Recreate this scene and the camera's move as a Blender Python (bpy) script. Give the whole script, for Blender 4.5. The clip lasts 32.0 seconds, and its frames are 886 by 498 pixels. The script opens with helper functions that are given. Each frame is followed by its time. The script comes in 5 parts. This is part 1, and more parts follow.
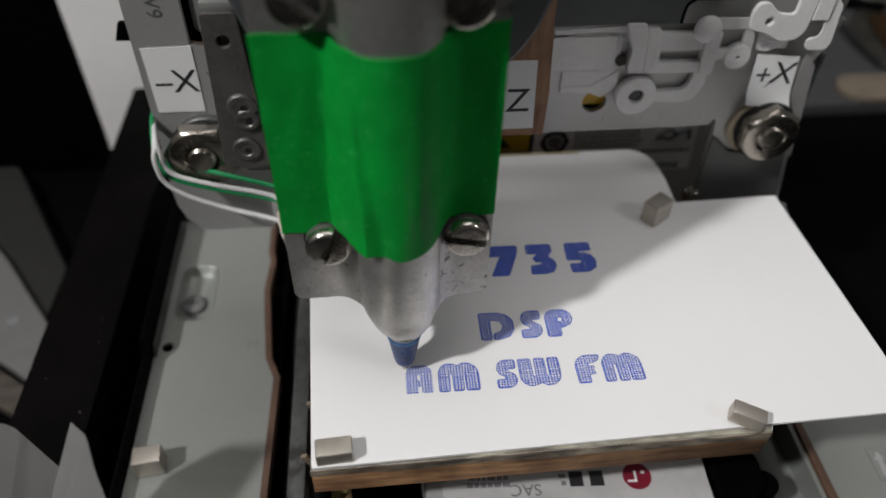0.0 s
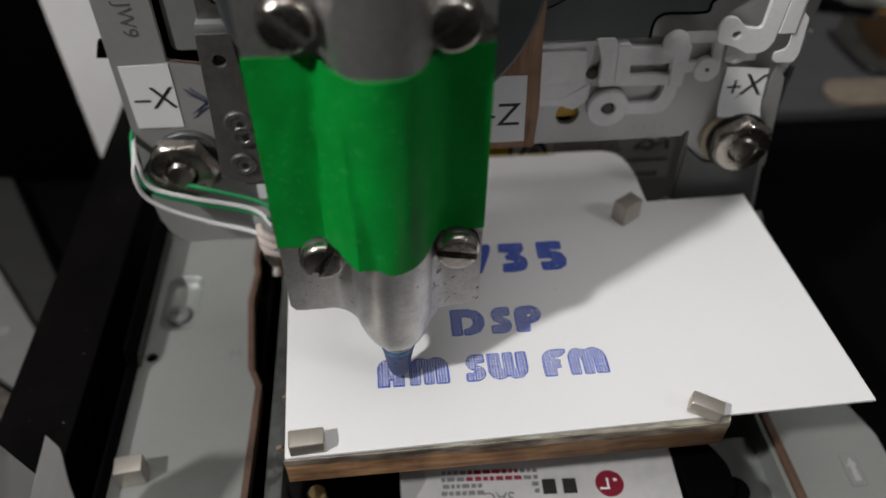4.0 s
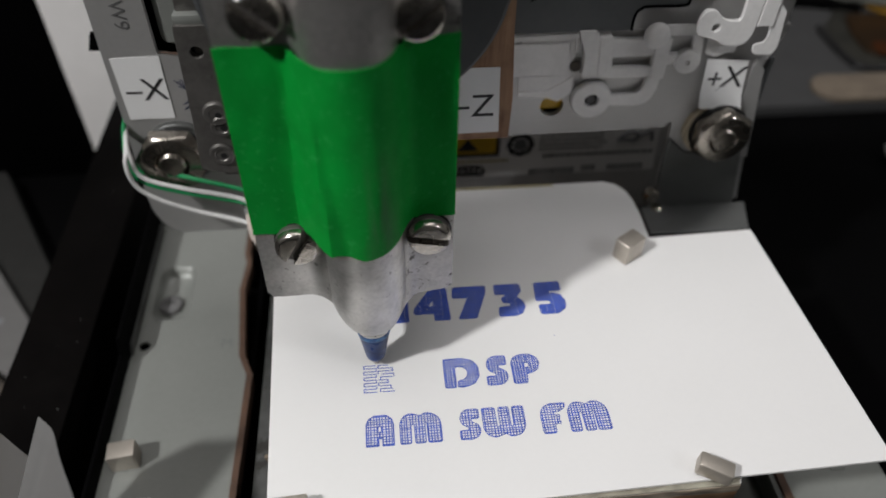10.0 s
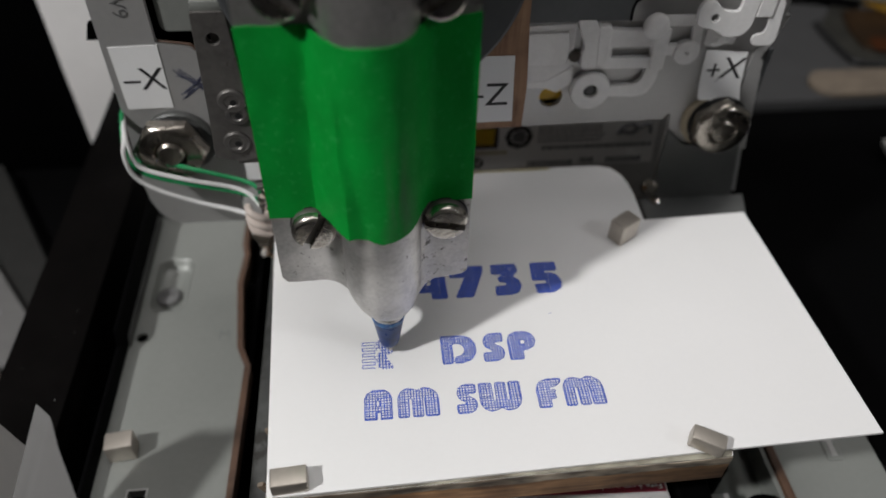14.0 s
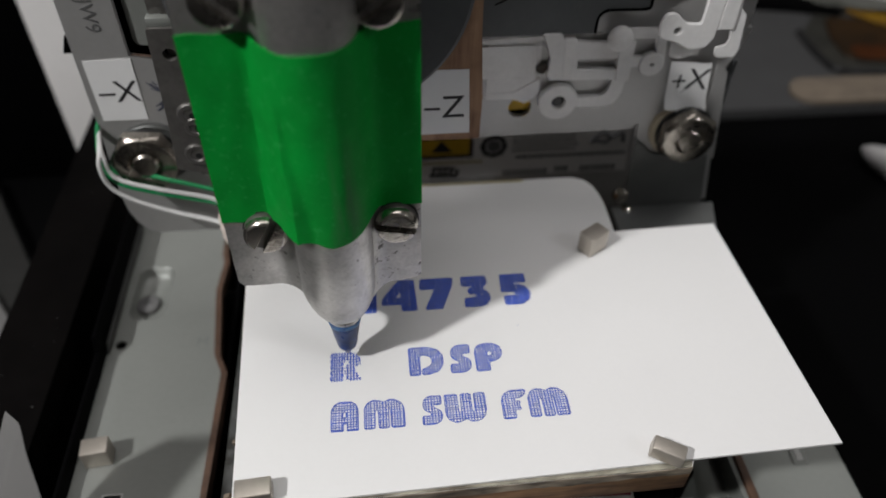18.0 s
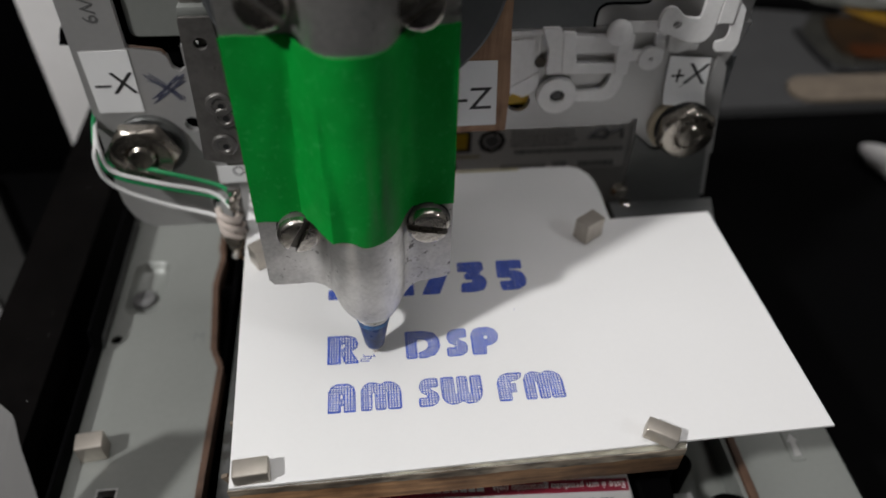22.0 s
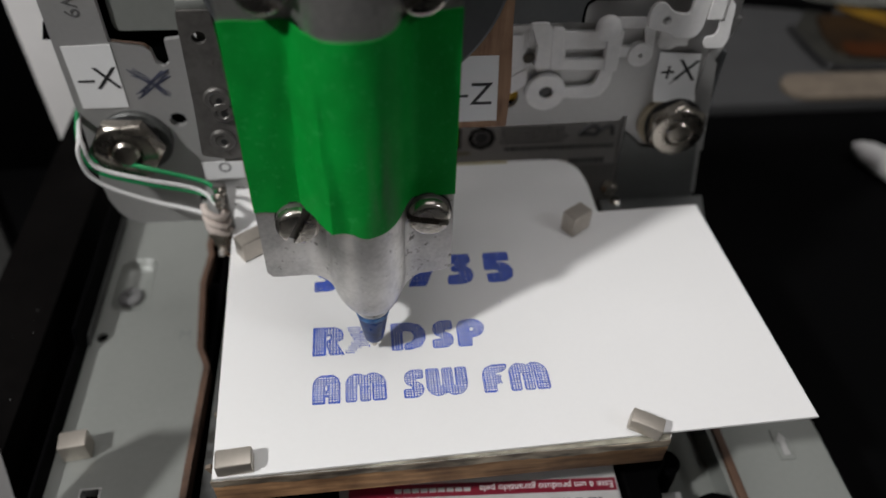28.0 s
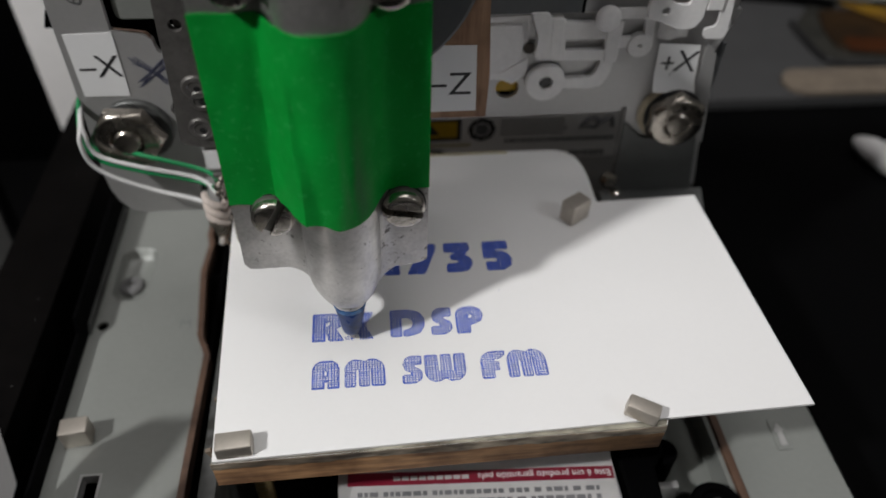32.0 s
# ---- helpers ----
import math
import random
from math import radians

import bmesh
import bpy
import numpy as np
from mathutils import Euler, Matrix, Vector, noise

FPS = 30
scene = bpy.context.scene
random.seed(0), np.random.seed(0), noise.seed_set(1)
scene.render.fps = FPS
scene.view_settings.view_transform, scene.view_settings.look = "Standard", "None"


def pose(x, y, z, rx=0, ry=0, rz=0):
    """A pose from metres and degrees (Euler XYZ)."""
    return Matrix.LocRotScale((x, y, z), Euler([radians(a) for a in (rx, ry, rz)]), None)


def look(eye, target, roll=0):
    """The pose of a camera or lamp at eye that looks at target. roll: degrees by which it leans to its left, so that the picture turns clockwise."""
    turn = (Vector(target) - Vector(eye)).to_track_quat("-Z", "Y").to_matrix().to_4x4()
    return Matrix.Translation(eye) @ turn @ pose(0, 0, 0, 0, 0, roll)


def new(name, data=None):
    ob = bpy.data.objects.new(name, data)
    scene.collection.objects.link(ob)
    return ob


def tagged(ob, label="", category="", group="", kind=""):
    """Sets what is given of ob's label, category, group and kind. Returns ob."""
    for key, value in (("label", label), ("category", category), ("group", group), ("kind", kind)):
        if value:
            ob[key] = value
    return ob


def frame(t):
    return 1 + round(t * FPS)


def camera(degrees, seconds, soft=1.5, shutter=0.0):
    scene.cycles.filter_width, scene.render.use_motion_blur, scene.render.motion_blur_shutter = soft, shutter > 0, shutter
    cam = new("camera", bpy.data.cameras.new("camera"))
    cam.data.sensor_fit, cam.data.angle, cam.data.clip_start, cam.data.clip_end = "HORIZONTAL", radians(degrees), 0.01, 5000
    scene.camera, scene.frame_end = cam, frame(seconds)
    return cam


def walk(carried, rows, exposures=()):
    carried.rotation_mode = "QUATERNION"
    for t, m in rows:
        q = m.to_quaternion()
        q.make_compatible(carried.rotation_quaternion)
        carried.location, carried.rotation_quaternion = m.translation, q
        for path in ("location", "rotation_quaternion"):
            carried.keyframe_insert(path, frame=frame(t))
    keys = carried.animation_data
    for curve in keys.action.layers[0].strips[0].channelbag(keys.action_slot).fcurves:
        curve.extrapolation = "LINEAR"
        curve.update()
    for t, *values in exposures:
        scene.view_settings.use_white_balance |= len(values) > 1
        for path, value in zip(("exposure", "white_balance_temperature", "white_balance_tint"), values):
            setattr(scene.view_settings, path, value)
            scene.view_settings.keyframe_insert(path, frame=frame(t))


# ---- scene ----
cam = camera(62.0, 32.0, soft=1.7)
cam.data.dof.use_dof, cam.data.dof.focus_distance, cam.data.dof.aperture_fstop = True, 0.113, 14.0
PATH = [
    (0, (-0.02072, -0.11375, 0.12452), (-0.00529, 0.02708, -0.01665), 1.64),
    (0.5, (-0.02023, -0.11439, 0.12447), (-0.00521, 0.02644, -0.01674), 1.37),
    (1, (-0.01867, -0.11405, 0.12493), (-0.00397, 0.02645, -0.01665), 1.09),
    (1.5, (-0.01881, -0.11484, 0.12465), (-0.00403, 0.02545, -0.01713), 1.07),
    (2, (-0.01754, -0.11436, 0.12457), (-0.00313, 0.02551, -0.01765), 0.88),
    (2.5, (-0.01654, -0.11542, 0.12576), (-0.00209, 0.02515, -0.01577), 0.89),
    (3, (-0.01628, -0.11458, 0.12661), (-0.00192, 0.02606, -0.01486), 0.98),
    (3.5, (-0.01516, -0.11433, 0.12739), (-0.00106, 0.02701, -0.01341), 0.88),
    (5.5, (-0.01756, -0.11590, 0.12721), (-0.00190, 0.02474, -0.01413), 1.41),
    (6, (-0.01681, -0.11563, 0.12709), (-0.00117, 0.02459, -0.01466), 1.33),
    (6.5, (-0.01663, -0.11671, 0.12887), (-0.00111, 0.02427, -0.01215), 1.39),
    (7, (-0.01720, -0.11676, 0.12963), (-0.00128, 0.02424, -0.01131), 1.70),
    (7.5, (-0.01821, -0.11733, 0.12949), (-0.00196, 0.02399, -0.01111), 1.77),
    (8, (-0.01697, -0.11767, 0.12930), (-0.00148, 0.02357, -0.01145), 1.46),
    (8.5, (-0.01589, -0.11753, 0.12866), (-0.00095, 0.02366, -0.01220), 1.14),
    (9, (-0.01539, -0.11723, 0.12764), (-0.00042, 0.02360, -0.01358), 1.10),
    (9.5, (-0.01480, -0.11755, 0.12767), (0.00035, 0.02322, -0.01358), 1.14),
    (10, (-0.01380, -0.11786, 0.12807), (0.00121, 0.02305, -0.01307), 1.12),
    (10.5, (-0.01409, -0.11768, 0.12937), (0.00109, 0.02336, -0.01162), 1.24),
    (11, (-0.01412, -0.11721, 0.12974), (0.00145, 0.02437, -0.01066), 1.43),
    (11.5, (-0.01392, -0.11822, 0.12930), (0.00178, 0.02329, -0.01116), 1.49),
    (12, (-0.01391, -0.11769, 0.12854), (0.00172, 0.02321, -0.01253), 1.43),
    (12.5, (-0.01526, -0.11842, 0.12769), (0.00081, 0.02232, -0.01349), 1.59),
    (13, (-0.01495, -0.11837, 0.12690), (0.00108, 0.02208, -0.01458), 1.59),
    (13.5, (-0.01473, -0.11876, 0.12686), (0.00133, 0.02158, -0.01473), 1.62),
    (14, (-0.01428, -0.11876, 0.12689), (0.00163, 0.02179, -0.01450), 1.47),
    (14.5, (-0.01446, -0.11941, 0.12863), (0.00157, 0.02198, -0.01191), 1.65),
    (16.5, (-0.01008, -0.12013, 0.13065), (0.00605, 0.02129, -0.00985), 1.53),
    (17, (-0.00931, -0.12051, 0.12959), (0.00686, 0.02092, -0.01089), 1.46),
    (17.5, (-0.00981, -0.12055, 0.12952), (0.00631, 0.02050, -0.01135), 1.46),
    (18, (-0.00883, -0.12063, 0.12918), (0.00716, 0.02090, -0.01122), 1.32),
    (18.5, (-0.00878, -0.12096, 0.13188), (0.00766, 0.02116, -0.00787), 1.52),
    (19, (-0.00858, -0.11982, 0.13273), (0.00766, 0.02236, -0.00699), 1.57),
    (19.5, (-0.01001, -0.12063, 0.13207), (0.00703, 0.02166, -0.00744), 1.85),
    (20, (-0.00980, -0.12063, 0.13114), (0.00736, 0.02149, -0.00853), 1.84),
    (20.5, (-0.00957, -0.12089, 0.13003), (0.00687, 0.02155, -0.00941), 1.59),
    (21, (-0.01004, -0.12061, 0.12913), (0.00660, 0.02132, -0.01081), 1.70),
    (21.5, (-0.00972, -0.12095, 0.12863), (0.00712, 0.02055, -0.01170), 1.82),
    (22, (-0.00906, -0.12094, 0.12796), (0.00781, 0.02050, -0.01243), 1.74),
    (22.5, (-0.00850, -0.12133, 0.12983), (0.00824, 0.02062, -0.01006), 1.71),
    (23, (-0.00928, -0.11996, 0.12972), (0.00847, 0.02160, -0.01045), 2.10),
    (23.5, (-0.00945, -0.12046, 0.13018), (0.00883, 0.02140, -0.00960), 2.28),
    (24, (-0.01008, -0.12110, 0.12909), (0.00805, 0.02099, -0.01048), 2.29),
    (24.5, (-0.00920, -0.12082, 0.12869), (0.00839, 0.02096, -0.01128), 2.07),
    (25, (-0.00912, -0.12111, 0.12773), (0.00843, 0.02044, -0.01247), 2.00),
    (25.5, (-0.00931, -0.12146, 0.12695), (0.00868, 0.01984, -0.01344), 2.20),
    (27.5, (-0.00831, -0.12060, 0.12747), (0.00995, 0.02072, -0.01288), 2.41),
    (28, (-0.00728, -0.12030, 0.12710), (0.01050, 0.02064, -0.01368), 2.10),
    (28.5, (-0.00731, -0.12081, 0.12638), (0.01106, 0.01995, -0.01451), 2.27),
    (29, (-0.00856, -0.12041, 0.12570), (0.00970, 0.01998, -0.01558), 2.24),
    (29.5, (-0.00787, -0.12069, 0.12659), (0.01095, 0.01975, -0.01455), 2.52),
    (30, (-0.00720, -0.12030, 0.12752), (0.01179, 0.02025, -0.01348), 2.65),
    (30.5, (-0.00777, -0.12081, 0.12678), (0.01092, 0.01937, -0.01464), 2.61),
    (31, (-0.00765, -0.12107, 0.12602), (0.01067, 0.01838, -0.01618), 2.45),
    (31.5, (-0.00675, -0.12061, 0.12616), (0.01127, 0.01898, -0.01593), 2.26),
    (32, (-0.00708, -0.12175, 0.12646), (0.01035, 0.01867, -0.01488), 2.27),
]
walk(cam, [(t, look(eye, target, roll)) for t, eye, target, roll in PATH])

# ---------------------------------------------------------------- light
world = bpy.data.worlds.new("room_air")
scene.world = world
world.use_nodes = True
world.node_tree.nodes["Background"].inputs[0].default_value = (0.9, 0.95, 1.0, 1)
world.node_tree.nodes["Background"].inputs[1].default_value = 0.02
scene.view_settings.exposure = 0.0


def lamp(name, at, aim, size, power, colour):
    data = bpy.data.lights.new(name, "AREA")
    data.shape, data.size, data.energy, data.color = "DISK", size, power, colour
    ob = new(name, data)
    ob.matrix_world = look(at, aim)
    return ob


lamp("main_lamp_light", (-0.46, -0.30, 0.60), (0, -0.03, 0.03), 0.042, 4.6, (0.985, 0.975, 0.965))
lamp("second_lamp_light", (0.80, -0.52, 0.76), (0, -0.03, 0.03), 0.08, 1.4, (0.97, 0.98, 1.0))
lamp("ceiling_lamp_light", (0.05, 0.15, 1.72), (0.05, 0.15, 0.0), 1.3, 10.2, (1.0, 0.965, 0.96))

MM = 0.001


# ---------------------------------------------------------------- materials
def material(name, colour, rough=0.5, metal=0.0, vary=0.12, scale=60.0, bump=0.1, fine=900.0, dark=None, spec=0.5, coat=0.0, specks=None):
    """Principled surface whose colour and roughness vary at two scales, with fine relief."""
    m = bpy.data.materials.new(name)
    m.use_nodes = True
    n, l = m.node_tree.nodes, m.node_tree.links
    b = n["Principled BSDF"]
    tc = n.new("ShaderNodeTexCoord")
    big, small = n.new("ShaderNodeTexNoise"), n.new("ShaderNodeTexNoise")
    big.inputs["Scale"].default_value, big.inputs["Detail"].default_value = scale, 5
    small.inputs["Scale"].default_value, small.inputs["Detail"].default_value = fine, 3
    l.new(tc.outputs["Object"], big.inputs["Vector"])
    l.new(tc.outputs["Object"], small.inputs["Vector"])
    add = n.new("ShaderNodeMath")
    add.operation = "MULTIPLY_ADD"
    add.inputs[1].default_value = 0.35
    l.new(small.outputs["Fac"], add.inputs[0])
    l.new(big.outputs["Fac"], add.inputs[2])
    mix = n.new("ShaderNodeMix")
    mix.data_type = "RGBA"
    low = dark or tuple(c * (1 - vary * 2) for c in colour)
    mix.inputs[6].default_value, mix.inputs[7].default_value = (*low, 1), (*colour, 1)
    ramp = n.new("ShaderNodeMapRange")
    ramp.inputs[1].default_value, ramp.inputs[2].default_value = 0.42, 0.82
    l.new(add.outputs[0], ramp.inputs[0])
    l.new(ramp.outputs[0], mix.inputs[0])
    out = mix.outputs[2]
    if specks:
        tint, amount, size, above = specks
        sp, mr, mx = n.new("ShaderNodeTexNoise"), n.new("ShaderNodeMapRange"), n.new("ShaderNodeMix")
        sp.inputs["Scale"].default_value, sp.inputs["Detail"].default_value, sp.inputs["Roughness"].default_value = size, 6, 0.65
        l.new(tc.outputs["Object"], sp.inputs["Vector"])
        mr.inputs[1].default_value, mr.inputs[2].default_value, mr.inputs[4].default_value = above, above + 0.06, amount
        l.new(sp.outputs["Fac"], mr.inputs[0])
        mx.data_type = "RGBA"
        l.new(mr.outputs[0], mx.inputs[0])
        l.new(out, mx.inputs[6])
        mx.inputs[7].default_value = (*tint, 1)
        out = mx.outputs[2]
    l.new(out, b.inputs["Base Color"])
    rr = n.new("ShaderNodeMapRange")
    rr.inputs[1].default_value, rr.inputs[2].default_value = 0.3, 0.7
    rr.inputs[3].default_value, rr.inputs[4].default_value = min(1, rough * 1.2), rough * 0.85
    l.new(big.outputs["Fac"], rr.inputs[0])
    l.new(rr.outputs[0], b.inputs["Roughness"])
    b.inputs["Metallic"].default_value = metal
    b.inputs["Specular IOR Level"].default_value = spec
    b.inputs["Coat Weight"].default_value = coat
    if bump:
        bp = n.new("ShaderNodeBump")
        bp.inputs["Strength"].default_value, bp.inputs["Distance"].default_value = bump, 0.0002
        l.new(small.outputs["Fac"], bp.inputs["Height"])
        l.new(bp.outputs[0], b.inputs["Normal"])
    return m


M_STEEL = material("zinc_steel", (0.45, 0.445, 0.44), 0.42, 0.5, 0.06, 40, 0.05)
M_TRAY = material("painted_steel", (0.23, 0.24, 0.225), 0.42, 0.2, 0.06, 30, 0.05)
M_ALU = material("worn_aluminium", (0.62, 0.605, 0.59), 0.4, 0.9, 0.2, 140, 0.12, 1500, specks=((0.10, 0.09, 0.08), 0.6, 700, 0.63))
M_NUT = material("nickel", (0.46, 0.42, 0.37), 0.26, 1.0, 0.25, 200, 0.15, specks=((0.16, 0.13, 0.1), 0.6, 500, 0.6))
M_STRIPMETAL = material("grey_cast_metal", (0.20, 0.19, 0.18), 0.4, 0.65, 0.25, 160, 0.4, specks=((0.05, 0.04, 0.03), 0.6, 300, 0.6))
M_FOIL = material("pale_foil_label", (0.80, 0.79, 0.78), 0.5, 0.0, 0.04, 60, 0.05)
M_MAG = material("magnet_nickel", (0.52, 0.475, 0.42), 0.36, 0.72, 0.08, 200, 0.05)
M_TAPE = material("green_tape", (0.002, 0.275, 0.033), 0.62, 0, 0.09, 140, 0.3, 1100, spec=0.12, specks=((0.03, 0.36, 0.085), 0.4, 1000, 0.58))
M_CARD = material("card_white", (0.785, 0.78, 0.776), 0.6, 0, 0.015, 40, 0.1, 1500)
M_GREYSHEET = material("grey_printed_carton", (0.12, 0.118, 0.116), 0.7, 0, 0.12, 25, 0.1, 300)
M_FOLDER = material("dark_folder", (0.026, 0.026, 0.025), 0.6, 0, 0.15, 20, 0.1, 300, spec=0.1)
M_CHROME = material("bright_nickel", (0.82, 0.79, 0.75), 0.3, 0.7, 0.08, 300, 0.05)
M_SCREW = material("steel_screw_head", (0.62, 0.58, 0.53), 0.25, 1.0, 0.2, 300, 0.3, specks=((0.12, 0.1, 0.08), 0.6, 500, 0.6))
M_FLAP = material("clear_wrinkled_film", (0.26, 0.26, 0.235), 0.24, 0, 0.4, 50, 0.6, 120, spec=0.7)
M_SCUFF = material("scuffed_aluminium", (0.54, 0.525, 0.51), 0.38, 0.9, 0.2, 140, 0.2, 1500, specks=((0.05, 0.045, 0.04), 0.85, 520, 0.575))
M_GRIP = material("blue_grip_plastic", (0.012, 0.14, 0.36), 0.4, 0, 0.35, 900, 0.8, 1500, dark=(0.002, 0.02, 0.10))
M_AGED = material("aged_paint", (0.50, 0.44, 0.24), 0.6, 0, 0.2, 200, 0.2)
M_RAIL = material("oily_grey_rail", (0.10, 0.103, 0.10), 0.45, 0.3, 0.35, 70, 0.2, 500, specks=((0.02, 0.018, 0.015), 0.8, 120, 0.58))
M_STAMP = material("faint_stamp", (0.185, 0.195, 0.19), 0.5, 0.2, 0.06, 30, 0.05)
M_DULLPAPER = material("dull_label_paper", (0.50, 0.49, 0.485), 0.6, 0, 0.12, 90, 0.15, 500)
M_IVORY = material("ivory_washer", (0.50, 0.43, 0.31), 0.5, 0, 0.12, 300, 0.1)
M_CREAM = material("creamy_wire", (0.60, 0.52, 0.47), 0.45, 0, 0.15, 500, 0.2)
M_PAPER = material("label_paper", (0.78, 0.78, 0.78), 0.65, 0, 0.02, 60, 0.1)
M_INK = material("ballpoint_ink", (0.055, 0.115, 0.55), 0.45, 0, 0.2, 800, 0)
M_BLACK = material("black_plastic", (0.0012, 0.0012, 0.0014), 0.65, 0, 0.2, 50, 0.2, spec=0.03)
M_BLACKTXT = material("black_print", (0.015, 0.015, 0.016), 0.6, 0, 0.1, 300, 0)
M_WHITEPL = material("white_plastic", (0.77, 0.76, 0.755), 0.45, 0, 0.1, 80, 0.05)
M_BLUE = material("blue_pen_plastic", (0.0015, 0.03, 0.15), 0.3, 0, 0.35, 400, 0.1, spec=0.3)
M_BRASS = material("brass", (0.60, 0.45, 0.22), 0.3, 1.0, 0.1, 200, 0.1)
M_DARK = material("dark_grey_metal", (0.09, 0.095, 0.10), 0.5, 0.3, 0.1, 60, 0.1)
M_DESK = material("black_desk", (0.0018, 0.0018, 0.002), 0.75, 0, 0.3, 12, 0.1, spec=0.03)
M_WALL = material("wall_paint", (0.6, 0.6, 0.58), 0.9, 0, 0.03, 3, 0.05, 60)


M_ORANGE = material("orange_plastic", (0.75, 0.09, 0.015), 0.35, 0, 0.1, 100, 0.05)
M_COPPER = material("brown_laminate_edge", (0.105, 0.055, 0.033), 0.6, 0, 0.25, 150, 0.4, 900)
M_RED = material("red_print", (0.20, 0.008, 0.026), 0.5, 0, 0.08, 200, 0)
M_GREYPR = material("grey_print", (0.17, 0.17, 0.18), 0.6, 0, 0.15, 400, 0)
M_YELLOW = material("yellow_plastic", (0.62, 0.38, 0.01), 0.45, 0, 0.1, 200, 0.05)
M_GREENW = material("green_wire", (0.005, 0.22, 0.07), 0.4, 0, 0.1, 200, 0.05)
M_WHITEW = material("white_wire", (0.64, 0.635, 0.63), 0.4, 0, 0.05, 200, 0.05)
M_SHEET = material("white_sheet", (0.85, 0.83, 0.82), 0.7, 0, 0.04, 15, 0.1, 300)
M_BAR = material("dusty_black_bar", (0.003, 0.0025, 0.0024), 0.7, 0, 0.4, 40, 0.3, 400, spec=0.04)
M_MAT = material("grey_cutting_board", (0.046, 0.046, 0.047), 0.7, 0, 0.1, 20, 0.1, spec=0.25)
M_STICK = material("pale_wood_stick", (0.175, 0.14, 0.105), 0.7, 0, 0.2, 90, 0.2, specks=((0.07, 0.05, 0.04), 0.6, 90, 0.6))
M_AMBER = material("amber_bag", (0.03, 0.015, 0.005), 0.55, 0, 0.5, 55, 0.5, 150, dark=(0.010, 0.006, 0.003), spec=0.15)
M_RUST = material("rust_print", (0.05, 0.014, 0.003), 0.55, 0, 0.4, 60, 0.3, 150, spec=0.15)
M_GLINT = material("painted_glint", (0.80, 0.80, 0.77), 0.35, 0, 0.3, 90, 0.4, 200)
M_GOLD = material("dull_gold_band", (0.21, 0.115, 0.006), 0.5, 0, 0.45, 90, 0.2, dark=(0.08, 0.035, 0.004), spec=0.2)
M_BAGEDGE = material("cloudy_film", (0.034, 0.033, 0.028), 0.4, 0, 0.3, 70, 0.5, 150)
M_BOLT = material("dark_screw", (0.035, 0.035, 0.036), 0.35, 0.5, 0.2, 200, 0.1)
M_PENCIL = material("pen_mark", (0.045, 0.05, 0.09), 0.6, 0, 0.2, 600, 0)
M_BRACKET = material("dark_bracket_steel", (0.155, 0.16, 0.157), 0.5, 0.5, 0.08, 60, 0.05)
M_INDENT = material("stamped_steel", (0.15, 0.15, 0.15), 0.45, 0.3, 0.1, 60, 0.05)


def painted_sheen(m, tint, amount):
    """Grey sheen of the taped barrel, painted into the colour as streaks fading upward."""
    n, l = m.node_tree.nodes, m.node_tree.links
    b = n["Principled BSDF"]
    old = b.inputs["Base Color"].links[0].from_socket
    tc, mp, ns = n.new("ShaderNodeTexCoord"), n.new("ShaderNodeMapping"), n.new("ShaderNodeTexNoise")
    mp.inputs["Scale"].default_value = (520, 520, 70)
    ns.inputs["Scale"].default_value, ns.inputs["Detail"].default_value = 1.0, 5
    l.new(tc.outputs["Object"], mp.inputs[0])
    l.new(mp.outputs[0], ns.inputs["Vector"])
    xyz, off, band, fall = n.new("ShaderNodeSeparateXYZ"), n.new("ShaderNodeMath"), n.new("ShaderNodeMapRange"), n.new("ShaderNodeMapRange")
    l.new(tc.outputs["Object"], xyz.inputs[0])
    off.operation = "ABSOLUTE"
    shift = n.new("ShaderNodeMath")
    shift.inputs[1].default_value = 0.0164
    l.new(xyz.outputs[0], shift.inputs[0])
    l.new(shift.outputs[0], off.inputs[0])
    band.inputs[1].default_value, band.inputs[2].default_value, band.inputs[3].default_value, band.inputs[4].default_value = 0.0004, 0.0032, 1.0, 0.0
    l.new(off.outputs[0], band.inputs[0])
    fall.inputs[1].default_value, fall.inputs[2].default_value = 0.40, 0.68
    l.new(ns.outputs["Fac"], fall.inputs[0])
    both, some, mix = n.new("ShaderNodeMath"), n.new("ShaderNodeMath"), n.new("ShaderNodeMix")
    both.operation = some.operation = "MULTIPLY"
    l.new(band.outputs[0], both.inputs[0])
    l.new(fall.outputs[0], both.inputs[1])
    l.new(both.outputs[0], some.inputs[0])
    low = n.new("ShaderNodeMapRange")
    low.inputs[1].default_value, low.inputs[2].default_value, low.inputs[3].default_value, low.inputs[4].default_value = 0.058, 0.080, amount, 0.0
    l.new(xyz.outputs[2], low.inputs[0])
    l.new(low.outputs[0], some.inputs[1])
    mix.data_type = "RGBA"
    l.new(some.outputs[0], mix.inputs[0])
    l.new(old, mix.inputs[6])
    mix.inputs[7].default_value = (*tint, 1)
    l.new(mix.outputs[2], b.inputs["Base Color"])


painted_sheen(M_TAPE, (0.07, 0.115, 0.08), 0.85)


